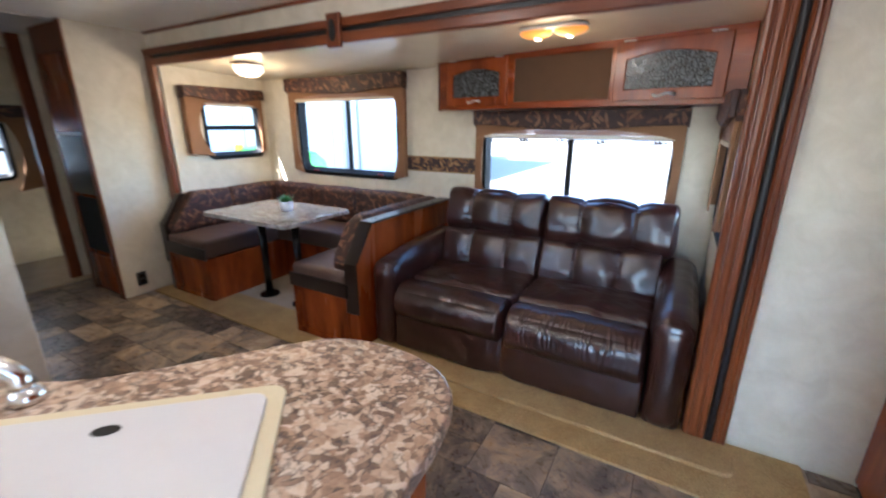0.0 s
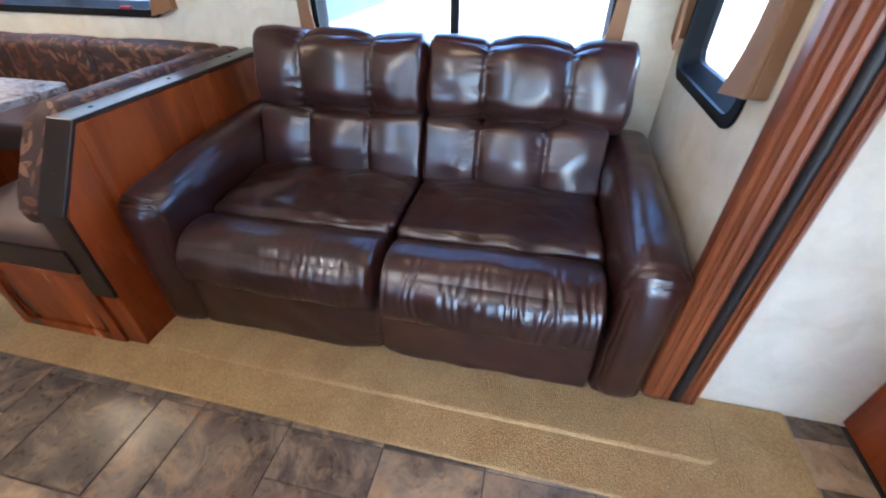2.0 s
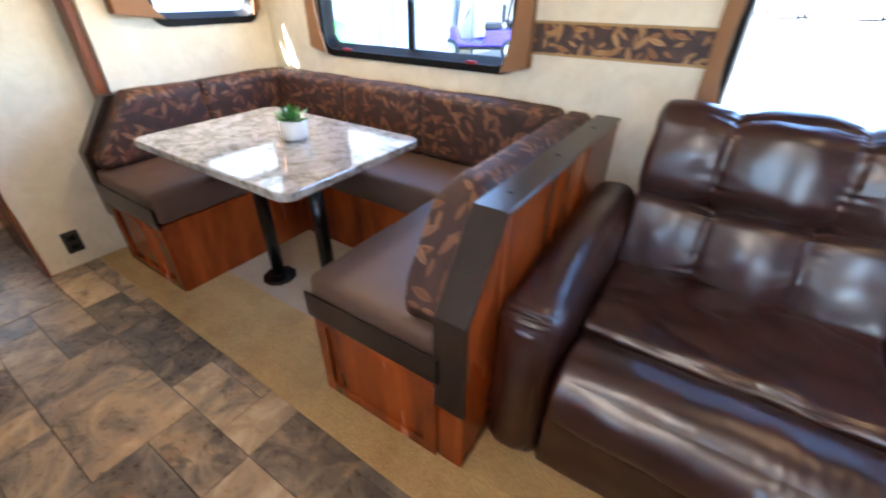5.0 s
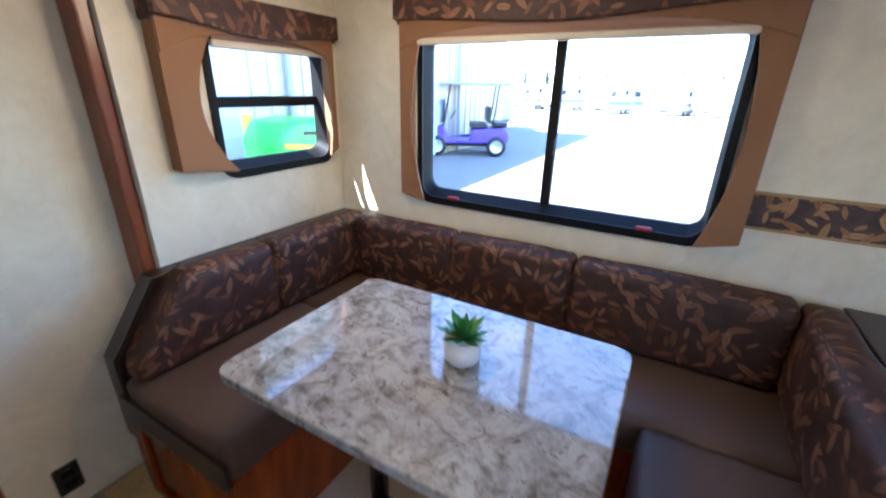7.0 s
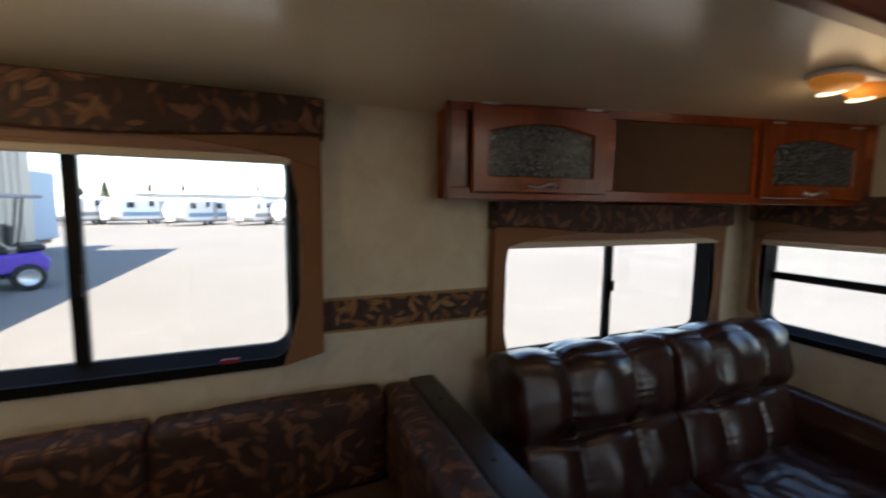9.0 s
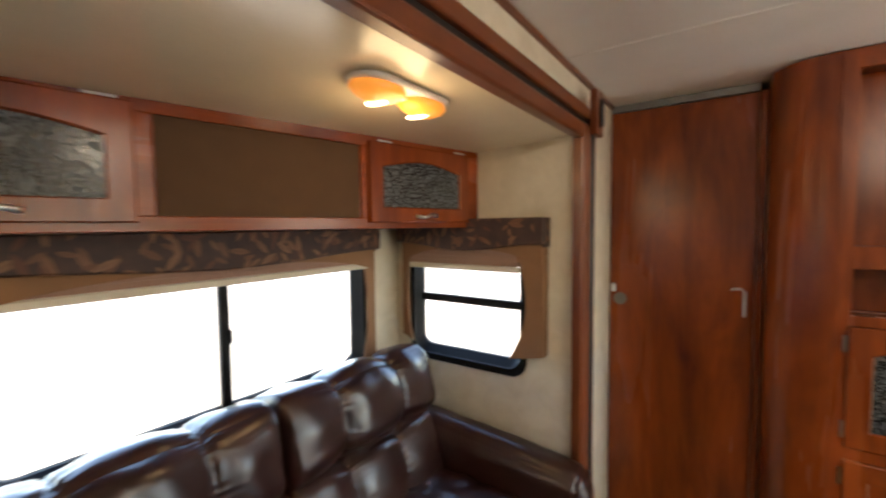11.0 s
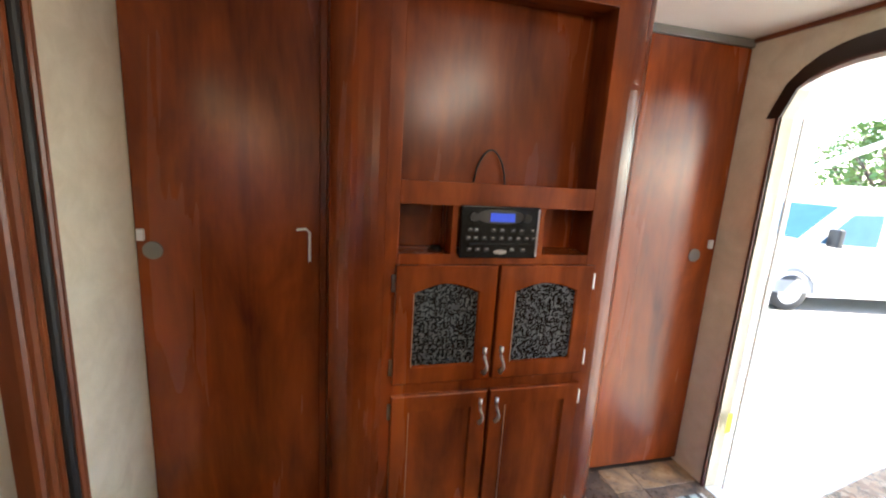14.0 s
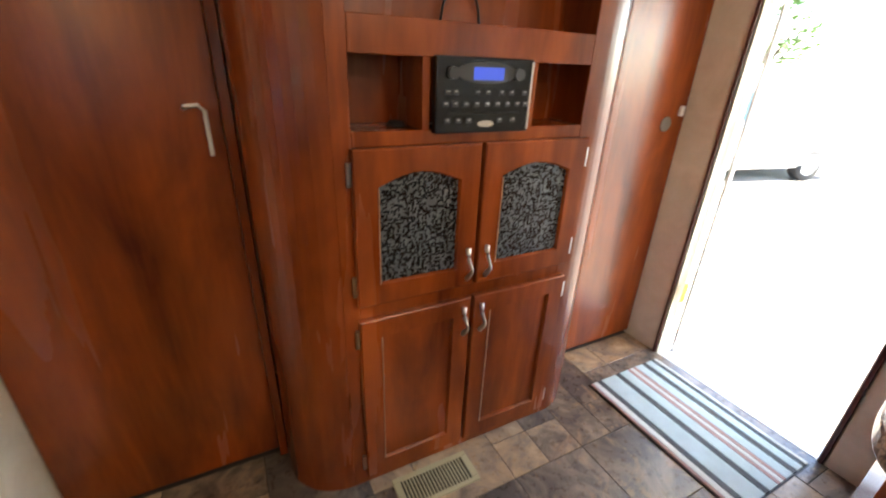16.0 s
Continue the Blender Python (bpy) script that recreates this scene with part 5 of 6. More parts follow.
# ---- kitchen peninsula ----
def peninsula():
    c = thing("kitchen_counter", (-0.8, -0.1, 0.0), "kitchen peninsula with brown granite-look top and cherry base", "counter")
    marks = [Vector(p) for p in ((-1.50, 0.03), (-1.30, 0.035), (-1.07, 0.105), (-0.935, 0.23), (-0.815, 0.385), (-0.70, 0.52), (-0.565, 0.565), (-0.425, 0.55), (-0.335, 0.485), (-0.30, 0.38), (-0.285, 0.24), (-0.25, 0.05))]
    edge = [(-2.795, 0.03)]
    for p0, p1, p2, p3 in zip(marks, marks[1:], marks[2:], marks[3:]):
        for k in range(6):
            f = k / 6
            q = 0.5 * (2 * p1 + (p2 - p0) * f + (2 * p0 - 5 * p1 + 4 * p2 - p3) * f * f + (3 * p1 - p0 - 3 * p2 + p3) * f ** 3)
            edge.append((q.x, q.y))
    edge += [(-0.25, 0.05), (-0.20, DOOR_Y + 0.002), (-2.795, DOOR_Y + 0.002)]
    part("countertop", prism(edge, "xy", 0.817, 0.855, 0.006, 2), counter_stone, c, "brown granite-look worktop")
    inner = [(-2.79, -0.02), (-1.30, -0.02), (-1.15, 0.0), (-0.975, 0.08), (-0.86, 0.25), (-0.70, 0.44), (-0.58, 0.52), (-0.42, 0.5), (-0.345, 0.40), (-0.335, 0.28), (-0.29, 0.05), (-0.235, DOOR_Y + 0.003), (-2.79, DOOR_Y + 0.003)]
    part("cabinet_base", prism(inner, "xy", 0.0, 0.8165, 0.003), cherry, c, "cherry base cabinet")
    return c


peninsula()


def sink():
    s = thing("kitchen_sink_cover", (-0.7, 0.1, 0.855), "white sink cover in a cream sink rim on the counter", "sink")
    o, u, v = Vector((-0.627, 0.337)), Vector((-0.735, -0.678)), Vector((0.678, -0.735))
    L, W = 0.62, 0.42
    def q(a, b):
        p = o + u * a + v * b
        return (p.x, p.y)
    def rr(a0, a1, b0, b1, r):
        return [q(a, b) for a, b in rounded(a0, a1, b0, b1, r)]
    part("rim", prism(rr(0, L, 0, W, 0.035), "xy", 0.8555, 0.864, 0.003, 2), cream_plastic, s, "cream sink rim")
    cover = rr(0.03, L - 0.03, 0.03, W - 0.03, 0.03)
    cv = part("cover_board", prism(cover, "xy", 0.8645, 0.871, 0.003, 2), sink_white, s, "white cover board")
    # board is not pierced: a black oval on it paints the hole's shade
    hole = [q(0.275 + 0.022 * math.cos(a), 0.085 + 0.013 * math.sin(a)) for a in (math.tau * k / 20 for k in range(20))]
    part("hole_shade_oval", prism(hole, "xy", 0.8712, 0.8722), shadow_gap, cv, "black oval painted as the shade in the finger hole")
    f = thing("kitchen_faucet", (-1.02, 0.062, 0.855), "brushed metal kitchen faucet at the sink", "faucet")
    part("base", lathe([(0.0, 0.03), (0.022, 0.028), (0.027, 0.012), (0.032, 0.0), (0.0, 0.0)], (-1.02, 0.062, 0.8555), 20), chrome, f, "", True)
    arc = [(-1.02 - 0.11 * (1 - math.cos(a)), 0.062 - 0.10 * (1 - math.cos(a)), 0.88 + 0.085 * math.sin(a)) for a in (radians(q) for q in range(0, 136, 9))]
    part("spout", tube(arc, 0.019, 16), chrome, f, "", True)


sink()


# ---- rear of the trailer ----
def pantry():
    p = thing("pantry_cabinet", (-4.1, 1.5, 0.0), "tall dark cherry pantry with door, dark screen and a black shade sheet for its open base", "cabinet")
    y0 = 1.27
    part("body", box(-4.29, -3.803, y0 + 0.025, SLIDE_Y - 0.003, 0.0, CEIL - 0.005, 0.002), cherry, p)
    part("face_frame", joined(box(-4.29, -4.24, y0 + 0.004, y0 + 0.0245, 0, CEIL - 0.005), box(-3.80, -3.735, y0 - 0.012, y0 - 0.0005, 0, CEIL - 0.002, 0.003), box(-4.24, -3.803, y0 + 0.004, y0 + 0.0245, 1.85, CEIL - 0.005)), trim_wood, p)
    part("upper_door", box(-4.23, -3.82, y0 - 0.004, y0 + 0.02, 1.30, 1.83, 0.004), cherry, p)
    part("screen", box(-4.23, -3.82, y0, y0 + 0.02, 0.83, 1.27, 0.004), black_metal, p, "glossy dark panel")
    part("rail", box(-4.24, -3.81, y0 - 0.006, y0 + 0.02, 1.275, 1.295, 0.002), nickel, p)
    # no real bay: a black sheet on the body paints its shade
    part("bay_shade_sheet", box(-4.23, -3.82, y0 + 0.014, y0 + 0.0245, 0.36, 0.80), shadow_gap, p, "black sheet painted as the shade of an open bay")
    part("drawer", box(-4.23, -3.82, y0 - 0.004, y0 + 0.02, 0.03, 0.33, 0.004), cherry, p)
    part("rear_post", box(-4.72, -4.66, 1.25, 1.33, 0, CEIL - 0.003, 0.004), trim_wood, p)


pantry()
setting("wall_rear_partition", box(-4.70, -4.66, 1.335, SLIDE_Y, 0, CEIL), wallpaper, "beige partition at the bunk room", "wall")
setting("rear_carpet", box(REAR_X + 0.005, -4.55, 0.6, SLIDE_Y - 0.003, 0.001, 0.012), carpet_flat, "beige carpet in the rear room", "carpet")
# ceiling vent
v = thing("ceiling_vent", (-2.6, 0.55, CEIL), "white square ceiling vent with thin rim", "ceiling vent")
part("frame", joined(box(-2.80, -2.40, 0.36, 0.40, CEIL - 0.014, CEIL - 0.001, 0.003), box(-2.80, -2.40, 0.70, 0.74, CEIL - 0.014, CEIL - 0.001, 0.003), box(-2.80, -2.76, 0.40, 0.70, CEIL - 0.014, CEIL - 0.001, 0.003), box(-2.44, -2.40, 0.40, 0.70, CEIL - 0.014, CEIL - 0.001, 0.003)), white_plastic, v)
part("diffuser", box(-2.76, -2.44, 0.40, 0.70, CEIL - 0.008, CEIL - 0.002), ceiling_white, v)

# ---- outdoors ----
def make_ground():
    m, nt, b = nodes_of("pale_worn_asphalt")
    v = coords(nt)
    wide, mid, grit = noise_of(nt, v, 0.12, 4), noise_of(nt, v, 1.4, 5, 0.6, 0.5), noise_of(nt, v, 55, 3)
    tone = calc(nt, "ADD", calc(nt, "MULTIPLY", wide, 0.5), calc(nt, "ADD", calc(nt, "MULTIPLY", mid, 0.3), calc(nt, "MULTIPLY", grit, 0.2)))
    put_in(nt, b.inputs["Base Color"], ramp(nt, tone, [(0.3, (0.175, 0.160, 0.140)), (0.7, (0.235, 0.217, 0.192))]))
    b.inputs["Roughness"].default_value = 0.92
    bump(nt, b, grit, 0.3, 0.01)
    return m


setting("ground", box(-500, 500, -500, 900, GROUND - 0.3, GROUND), make_ground(), "pale worn asphalt yard reaching the horizon", "ground")
rv_white = plain("white_trailer_skin", (0.72, 0.72, 0.71), 0.35, vary=0.04, scale=3)
rv_grey = plain("grey_trailer_skin", (0.33, 0.34, 0.36), 0.4, vary=0.06, scale=3)
dark_glass = plain("dark_vehicle_glass", (0.02, 0.03, 0.04), 0.08, vary=0.05)
tyre_black = plain("tyre_rubber", (0.018, 0.018, 0.019), 0.8)
rim_metal = plain("painted_wheel_rim", (0.55, 0.56, 0.57), 0.3, 0.7)
stripe_blue = plain("pale_blue_decal", (0.16, 0.28, 0.38), 0.4)
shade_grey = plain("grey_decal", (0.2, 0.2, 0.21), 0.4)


def wheel(parent, x, y, r, w, along="x"):
    """A wheel that rolls along x or y, standing on the ground."""
    prof = [(r * 0.62, -w / 2), (r * 0.93, -w / 2), (r, -w / 3), (r, w / 3), (r * 0.93, w / 2), (r * 0.62, w / 2)]
    rim = [(0.0, -w * 0.30), (r * 0.2, -w * 0.42), (r * 0.55, -w * 0.36), (r * 0.62, -w * 0.5), (r * 0.62, w * 0.5), (r * 0.55, w * 0.36), (r * 0.2, w * 0.42), (0.0, w * 0.30)]

    def lay(bm):
        for q in bm.verts:
            a, b, c = q.co
            q.co = (x + a, y + c, GROUND + r + b) if along == "x" else (x + c, y + a, GROUND + r + b)
        return bm
    t = part("wheel", lay(lathe(prof, (0, 0, 0), 22)), tyre_black, parent, "black tyre", True)
    part("rim", lay(lathe(rim, (0, 0, 0), 22)), rim_metal, t, "bright rim", True)


def trailer(x, y, long, tall, label, band, group="travel trailers", turn=0.0):
    """A travel trailer seen from its side, its length along x, nose toward -x."""
    t = thing("travel_trailer", (x, y, GROUND), label, "travel trailer", group)
    z0 = GROUND + 0.55
    h = tall
    side = [(x - long / 2 + 0.10, z0 + 0.35), (x - long / 2 + 0.5, z0), (x + long / 2, z0), (x + long / 2, z0 + h - 0.08), (x + long / 2 - 0.1, z0 + h), (x - long / 2 + 1.0, z0 + h), (x - long / 2 + 0.25, z0 + h - 0.35), (x - long / 2, z0 + h - 1.0)]
    body = part("body", prism(side, "xz", y, y + 2.4, 0.05, 2), rv_white, t)
    part("decal_band", box(x - long / 2 + 0.6, x + long / 2 - 0.1, y - 0.012, y - 0.002, z0 + 0.35, z0 + 0.75), band, t, "coloured decal band")
    part("skirt", box(x - long / 2 + 0.6, x + long / 2 - 0.05, y + 0.01, y + 2.3, z0 - 0.18, z0 - 0.002), shade_grey, t)
    for a, wdt, zz in ((-0.30, 0.75, 1.2), (0.02, 0.5, 1.35), (0.30, 0.95, 1.2)):
        w = part("window", box(x + a * long - wdt / 2, x + a * long + wdt / 2, y - 0.03, y - 0.003, z0 + zz, z0 + zz + 0.55, 0.02), black_frame, t)
        part("pane", box(x + a * long - wdt / 2 + 0.05, x + a * long + wdt / 2 - 0.05, y - 0.034, y - 0.031, z0 + zz + 0.05, z0 + zz + 0.5), dark_glass, w)
    part("entry_door", box(x + 0.14 * long, x + 0.14 * long + 0.65, y - 0.025, y - 0.003, z0 + 0.1, z0 + 1.95, 0.02), rv_grey, t, "grey entry door")
    part("roof_unit", box(x - 0.4, x + 0.5, y + 0.8, y + 1.6, z0 + h + 0.001, z0 + h + 0.25, 0.08, 2), rv_white, t)
    part("drawbar", box(x - long / 2 - 1.0, x - long / 2 + 0.6, y + 1.1, y + 1.3, z0 - 0.17, z0 - 0.06), black_metal, t)
    part("propane_cover", box(x - long / 2 - 0.45, x - long / 2 - 0.02, y + 0.85, y + 1.55, z0 - 0.06, z0 + 0.55, 0.06, 2), rv_white, t)
    for dx in (0.0, 0.85):
        wheel(t, x + dx, y + 0.15, 0.34, 0.22)
    part("jack", box(x - long / 2 - 0.75, x - long / 2 - 0.67, y + 1.16, y + 1.24, GROUND + 0.002, z0 - 0.05), black_metal, t)
    t.matrix_basis = pose(x, y, GROUND, 0, 0, turn)


for k in range(17):
    band = stripe_blue if k % 3 != 2 else shade_grey
    trailer(-30.0 + k * 5.3 + 0.5 * (k * 7 % 3), 50.5 + 1.3 * (k * 5 % 4), 6.2 + 0.3 * (k % 4), 2.0 + 0.06 * (k * 3 % 4), "white travel trailer parked in a row, with %s decal" % ("pale blue" if band is stripe_blue else "grey"), band, turn=52 + 6 * (k % 3))
for k, (x, y) in enumerate(((-22.5, 68.0), (-9.0, 69.0), (4.5, 68.0), (17.5, 68.5))):
    trailer(x, y, 7.6, 2.15, "white travel trailer in the second row of the yard", shade_grey, turn=12)
# two tall grey clad boxes that stand over the trailers
tower_grey = plain("dark_grey_tower_cladding", (0.075, 0.08, 0.088), 0.5, vary=0.08, scale=2)
for x in (5.6, 11.6):
    t = thing("grey_tower", (x, 66.0, GROUND), "tall grey metal-clad tower beyond the parked trailers", "tower", "grey towers")
    part("wall", box(x - 1.7, x + 1.7, 65.0, 68.4, GROUND + 0.001, GROUND + 8.9), tower_grey, t)
    for q in range(7):
        part("rib", box(x - 1.6 + q * 0.52, x - 1.52 + q * 0.52, 64.93, 64.999, GROUND + 0.1, GROUND + 8.8), tower_grey, t)
    for e in (-1.85, 1.70):
        part("corner_post", box(x + e, x + e + 0.15, 64.9, 65.1, GROUND + 0.001, GROUND + 9.2), rv_white, t, "white corner post")


# building along the yard
def building():
    b = thing("workshop_building", (-13.0, 6.0, GROUND), "tall beige metal-clad building with pale door and grey posts", "building")
    clad = plain("beige_metal_cladding", (0.52, 0.47, 0.39), 0.5, vary=0.05, scale=2)
    pale = plain("pale_blue_grey_door", (0.48, 0.53, 0.58), 0.45, vary=0.05, scale=2)
    top = GROUND + 7.4
    part("wall", box(-18.0, -9.65, -8.0, 19.8, GROUND + 0.001, top), clad, b)
    part("roof", box(-18.3, -9.4, -8.3, 20.0, top + 0.001, top + 0.22, 0.03), rv_grey, b)
    for k in range(62):
        y = -7.8 + k * 0.44
        part("cladding_rib", box(-9.649, -9.61, y, y + 0.07, GROUND + 0.05, top - 0.02, 0.012), clad, b)
    for y0, y1, z1 in ((3.0, 6.4, 3.6), (8.6, 9.7, 2.3), (11.0, 14.2, 3.6)):
        d = part("door", box(-9.60, -9.55, y0, y1, GROUND + 0.02, GROUND + z1, 0.01), pale, b, "pale blue-grey door")
        for q in range(int(z1 / 0.55)):
            part("door_panel", box(-9.549, -9.53, y0 + 0.08, y1 - 0.08, GROUND + 0.1 + q * 0.55, GROUND + 0.55 + q * 0.55, 0.01), pale, d)
    for y in (2.6, 7.6, 10.4, 15.2):
        part("downpipe", tube([(-9.52, y, GROUND + 0.02), (-9.52, y, top - 0.05)], 0.07, 10), rv_grey, b)
    part("wall_lamp", box(-9.609, -9.4, 16.5, 16.75, GROUND + 3.9, GROUND + 4.1, 0.02), dark_grey, b)


building()


def cargo_trailer():
    t = thing("cargo_trailer", (-12.00, 23.0, GROUND), "pale blue box trailer parked past the building", "trailer")
    blue = plain("pale_blue_trailer_skin", (0.30, 0.42, 0.54), 0.4, vary=0.05, scale=3)
    z0 = GROUND + 0.6
    part("body", box(-13.10, -11.10, 20.6, 25.4, z0, z0 + 2.9, 0.06, 2), blue, t)
    part("corner_rail", box(-11.13, -11.07, 20.55, 20.63, z0, z0 + 2.9, 0.01), rv_white, t)
    part("chassis", box(-12.90, -11.30, 20.8, 25.2, z0 - 0.2, z0 - 0.001), black_metal, t)
    for y in (22.6, 23.4):
        wheel(t, -11.20, y, 0.36, 0.22, "y")
        wheel(t, -13.00, y, 0.36, 0.22, "y")


cargo_trailer()


def golf_cart(x, y, color, label, turn, size=1.0):
    """A golf cart, nose toward -y before the turn."""
    g = thing("golf_cart", (0, 0, GROUND), label, "golf cart", "golf carts")
    z = GROUND
    lower = [(-1.15, 0.32), (-1.2, 0.55), (-0.95, 0.78), (-0.62, 0.84), (-0.52, 0.46), (0.1, 0.42), (0.15, 0.72), (1.05, 0.78), (1.2, 0.6), (1.15, 0.36)]
    part("body", prism([(a, z + b) for a, b in lower], "yz", -0.58, 0.58, 0.05, 2), color, g)
    part("chassis", box(-0.5, 0.5, -1.1, 1.1, z + 0.26, z + 0.34, 0.02), black_metal, g)
    part("seat_base", box(-0.52, 0.52, 0.12, 0.60, z + 0.73, z + 0.88, 0.05, 2), black_rubber, g, "black seat")
    part("seat_back", box(-0.52, 0.52, 0.56, 0.68, z + 0.90, z + 1.32, 0.05, 2), black_rubber, g, "black backrest")
    part("rear_seat", box(-0.5, 0.5, 0.75, 1.15, z + 0.79, z + 0.92, 0.05, 2), black_rubber, g, "black rear seat")
    part("roof", box(-0.6, 0.6, -0.75, 1.15, z + 1.86, z + 1.93, 0.03, 2), rv_grey, g, "grey roof")
    for sx in (-0.53, 0.53):
        part("front_post", tube([(sx, -0.62, z + 0.82), (sx, -0.45, z + 1.87)], 0.02, 8), black_metal, g)
        part("rear_post", tube([(sx, 0.72, z + 0.78), (sx, 0.85, z + 1.87)], 0.02, 8), black_metal, g)
        for yy in (-0.8, 0.85):
            wheel(g, sx * 1.02, yy, 0.27, 0.2, "y")
    part("windscreen", box(-0.5, 0.5, -0.60, -0.59, z + 0.86, z + 1.5), dark_glass, g)
    part("steering_wheel", tube([(-0.25 + 0.15 * math.cos(a), -0.38 + 0.08 * math.sin(a), z + 1.05 + 0.12 * math.sin(a)) for a in (math.tau * k / 16 for k in range(17))], 0.014, 8), black_rubber, g)
    part("front_bumper", tube([(-0.45, -1.22, z + 0.42), (0.45, -1.22, z + 0.42)], 0.03, 8), black_metal, g)
    g.matrix_basis = pose(x, y, GROUND, 0, 0, turn) @ Matrix.Scale(size, 4)


golf_cart(-9.0, 14.8, plain("purple_cart_paint", (0.10, 0.05, 0.42), 0.25, vary=0.08), "purple golf cart with grey roof in the building's shade", -62, 1.24)


def green_loader():
    """A lime green machine with a long sloping bonnet and a yellow stripe, its nose toward +y."""
    g = thing("green_compact_tractor", (-8.2, 6.7, GROUND), "lime green compact tractor with a yellow stripe beside the building", "tractor")
    lime = plain("lime_green_machine_paint", (0.09, 0.60, 0.06), 0.3, vary=0.08)
    z = GROUND
    hood = [(5.75, 0.62), (5.70, 1.30), (5.90, 1.62), (6.5, 1.68), (7.3, 1.50), (7.62, 1.28), (7.66, 0.66)]
    body = part("bonnet", prism([(a, z + b) for a, b in hood], "yz", -8.75, -7.75, 0.10, 3), lime, g, "lime green bonnet", True)
    part("stripe", prism([(5.80, z + 1.22), (7.60, z + 0.98), (7.60, z + 1.05), (5.80, z + 1.30)], "yz", -7.748, -7.742), yellow_label, body, "yellow stripe")
    part("vent", prism([(6.2, z + 1.40), (6.7, z + 1.37), (6.7, z + 1.43), (6.2, z + 1.47)], "yz", -7.748, -7.742), black_rubber, body, "dark vent")
    part("frame", box(-8.65, -7.85, 5.6, 7.7, z + 0.40, z + 0.62, 0.03), black_metal, g)
    for y, r in ((5.95, 0.46), (7.35, 0.34)):
        wheel(g, -7.68, y, r, 0.22, "y")
        wheel(g, -8.82, y, r, 0.22, "y")


green_loader()
y_bin = thing("yellow_jib", (-8.9, 6.9, GROUND), "yellow painted loader post beside the green cart", "loader post")
part("post", box(-9.0, -8.85, 5.95, 6.1, GROUND + 0.001, GROUND + 1.7, 0.02), plain("yellow_machine_paint", (0.7, 0.5, 0.03), 0.4), y_bin)


van_cladding = plain("grey_van_cladding", (0.16, 0.165, 0.17), 0.5)


def van():
    v = thing("white_cargo_van", (0, 0, GROUND), "white cargo van parked outside the entry, blue-tinted windscreen", "van")
    z = GROUND
    side = [(0.0, 0.35), (0.0, 0.75), (0.18, 1.05), (0.95, 1.28), (1.70, 2.02), (2.2, 2.26), (3.2, 2.36), (5.5, 2.35), (5.62, 2.2), (5.62, 0.4), (5.3, 0.3), (0.2, 0.25)]
    part("body", prism([(-a, z + b) for a, b in side], "yz", -1.0, 1.0, 0.08, 3), rv_white, v, "white body")
    part("windscreen", prism([(-1.0, z + 1.37), (-1.02, z + 1.33), (-1.63, z + 1.95), (-1.60, z + 1.97)], "yz", -0.86, 0.86), van_glass, v, "blue-tinted windscreen")
    for s in (-1, 1):
        x = s * 1.001
        pts = [(-1.30, z + 1.30), (-1.80, z + 1.84), (-2.35, z + 1.86), (-2.35, z + 1.27)]
        w = part("side_window", prism(pts, "yz", min(x, x + s * 0.012), max(x, x + s * 0.012)), van_glass, v, "dark side window")
        part("mirror", box(min(s * 1.02, s * 1.25), max(s * 1.02, s * 1.25), -1.50, -1.38, z + 1.25, z + 1.58, 0.03, 2), black_rubber, v, "black mirror")
        part("sill", box(min(x, x + s * 0.02), max(x, x + s * 0.02), -5.4, -0.3, z + 0.35, z + 0.60, 0.008), van_cladding, v, "grey lower cladding")
        part("door_seam", box(min(x, x + s * 0.004), max(x, x + s * 0.004), -2.56, -2.54, z + 0.6, z + 2.2), shade_grey, v)
        part("arch_trim", tube([(x, -0.95 + 0.43 * math.cos(a), z + 0.36 + 0.43 * math.sin(a)) for a in (math.pi * k / 12 for k in range(13))], 0.035, 8), van_cladding, v, "grey wheel arch")
        part("headlight", box(min(s * 0.72, s * 0.98), max(s * 0.72, s * 0.98), -0.25, 0.015, z + 0.82, z + 1.05, 0.03, 2), dark_glass, v, "headlight")
        wheel(v, s * 0.9, -0.95, 0.35, 0.24, "y")
        wheel(v, s * 0.9, -4.35, 0.35, 0.24, "y")
    part("grille", box(-0.65, 0.65, -0.05, 0.012, z + 0.55, z + 0.85, 0.02), dark_grey, v, "dark grille")
    part("bumper", box(-0.95, 0.95, -0.1, 0.06, z + 0.30, z + 0.52, 0.03, 2), dark_grey, v, "grey bumper")
    v.matrix_basis = pose(5.97, -6.25, GROUND, 0, 0, -13.5)


van_glass = plain("blue_tinted_glass", (0.03, 0.10, 0.17), 0.06, vary=0.1)
van()


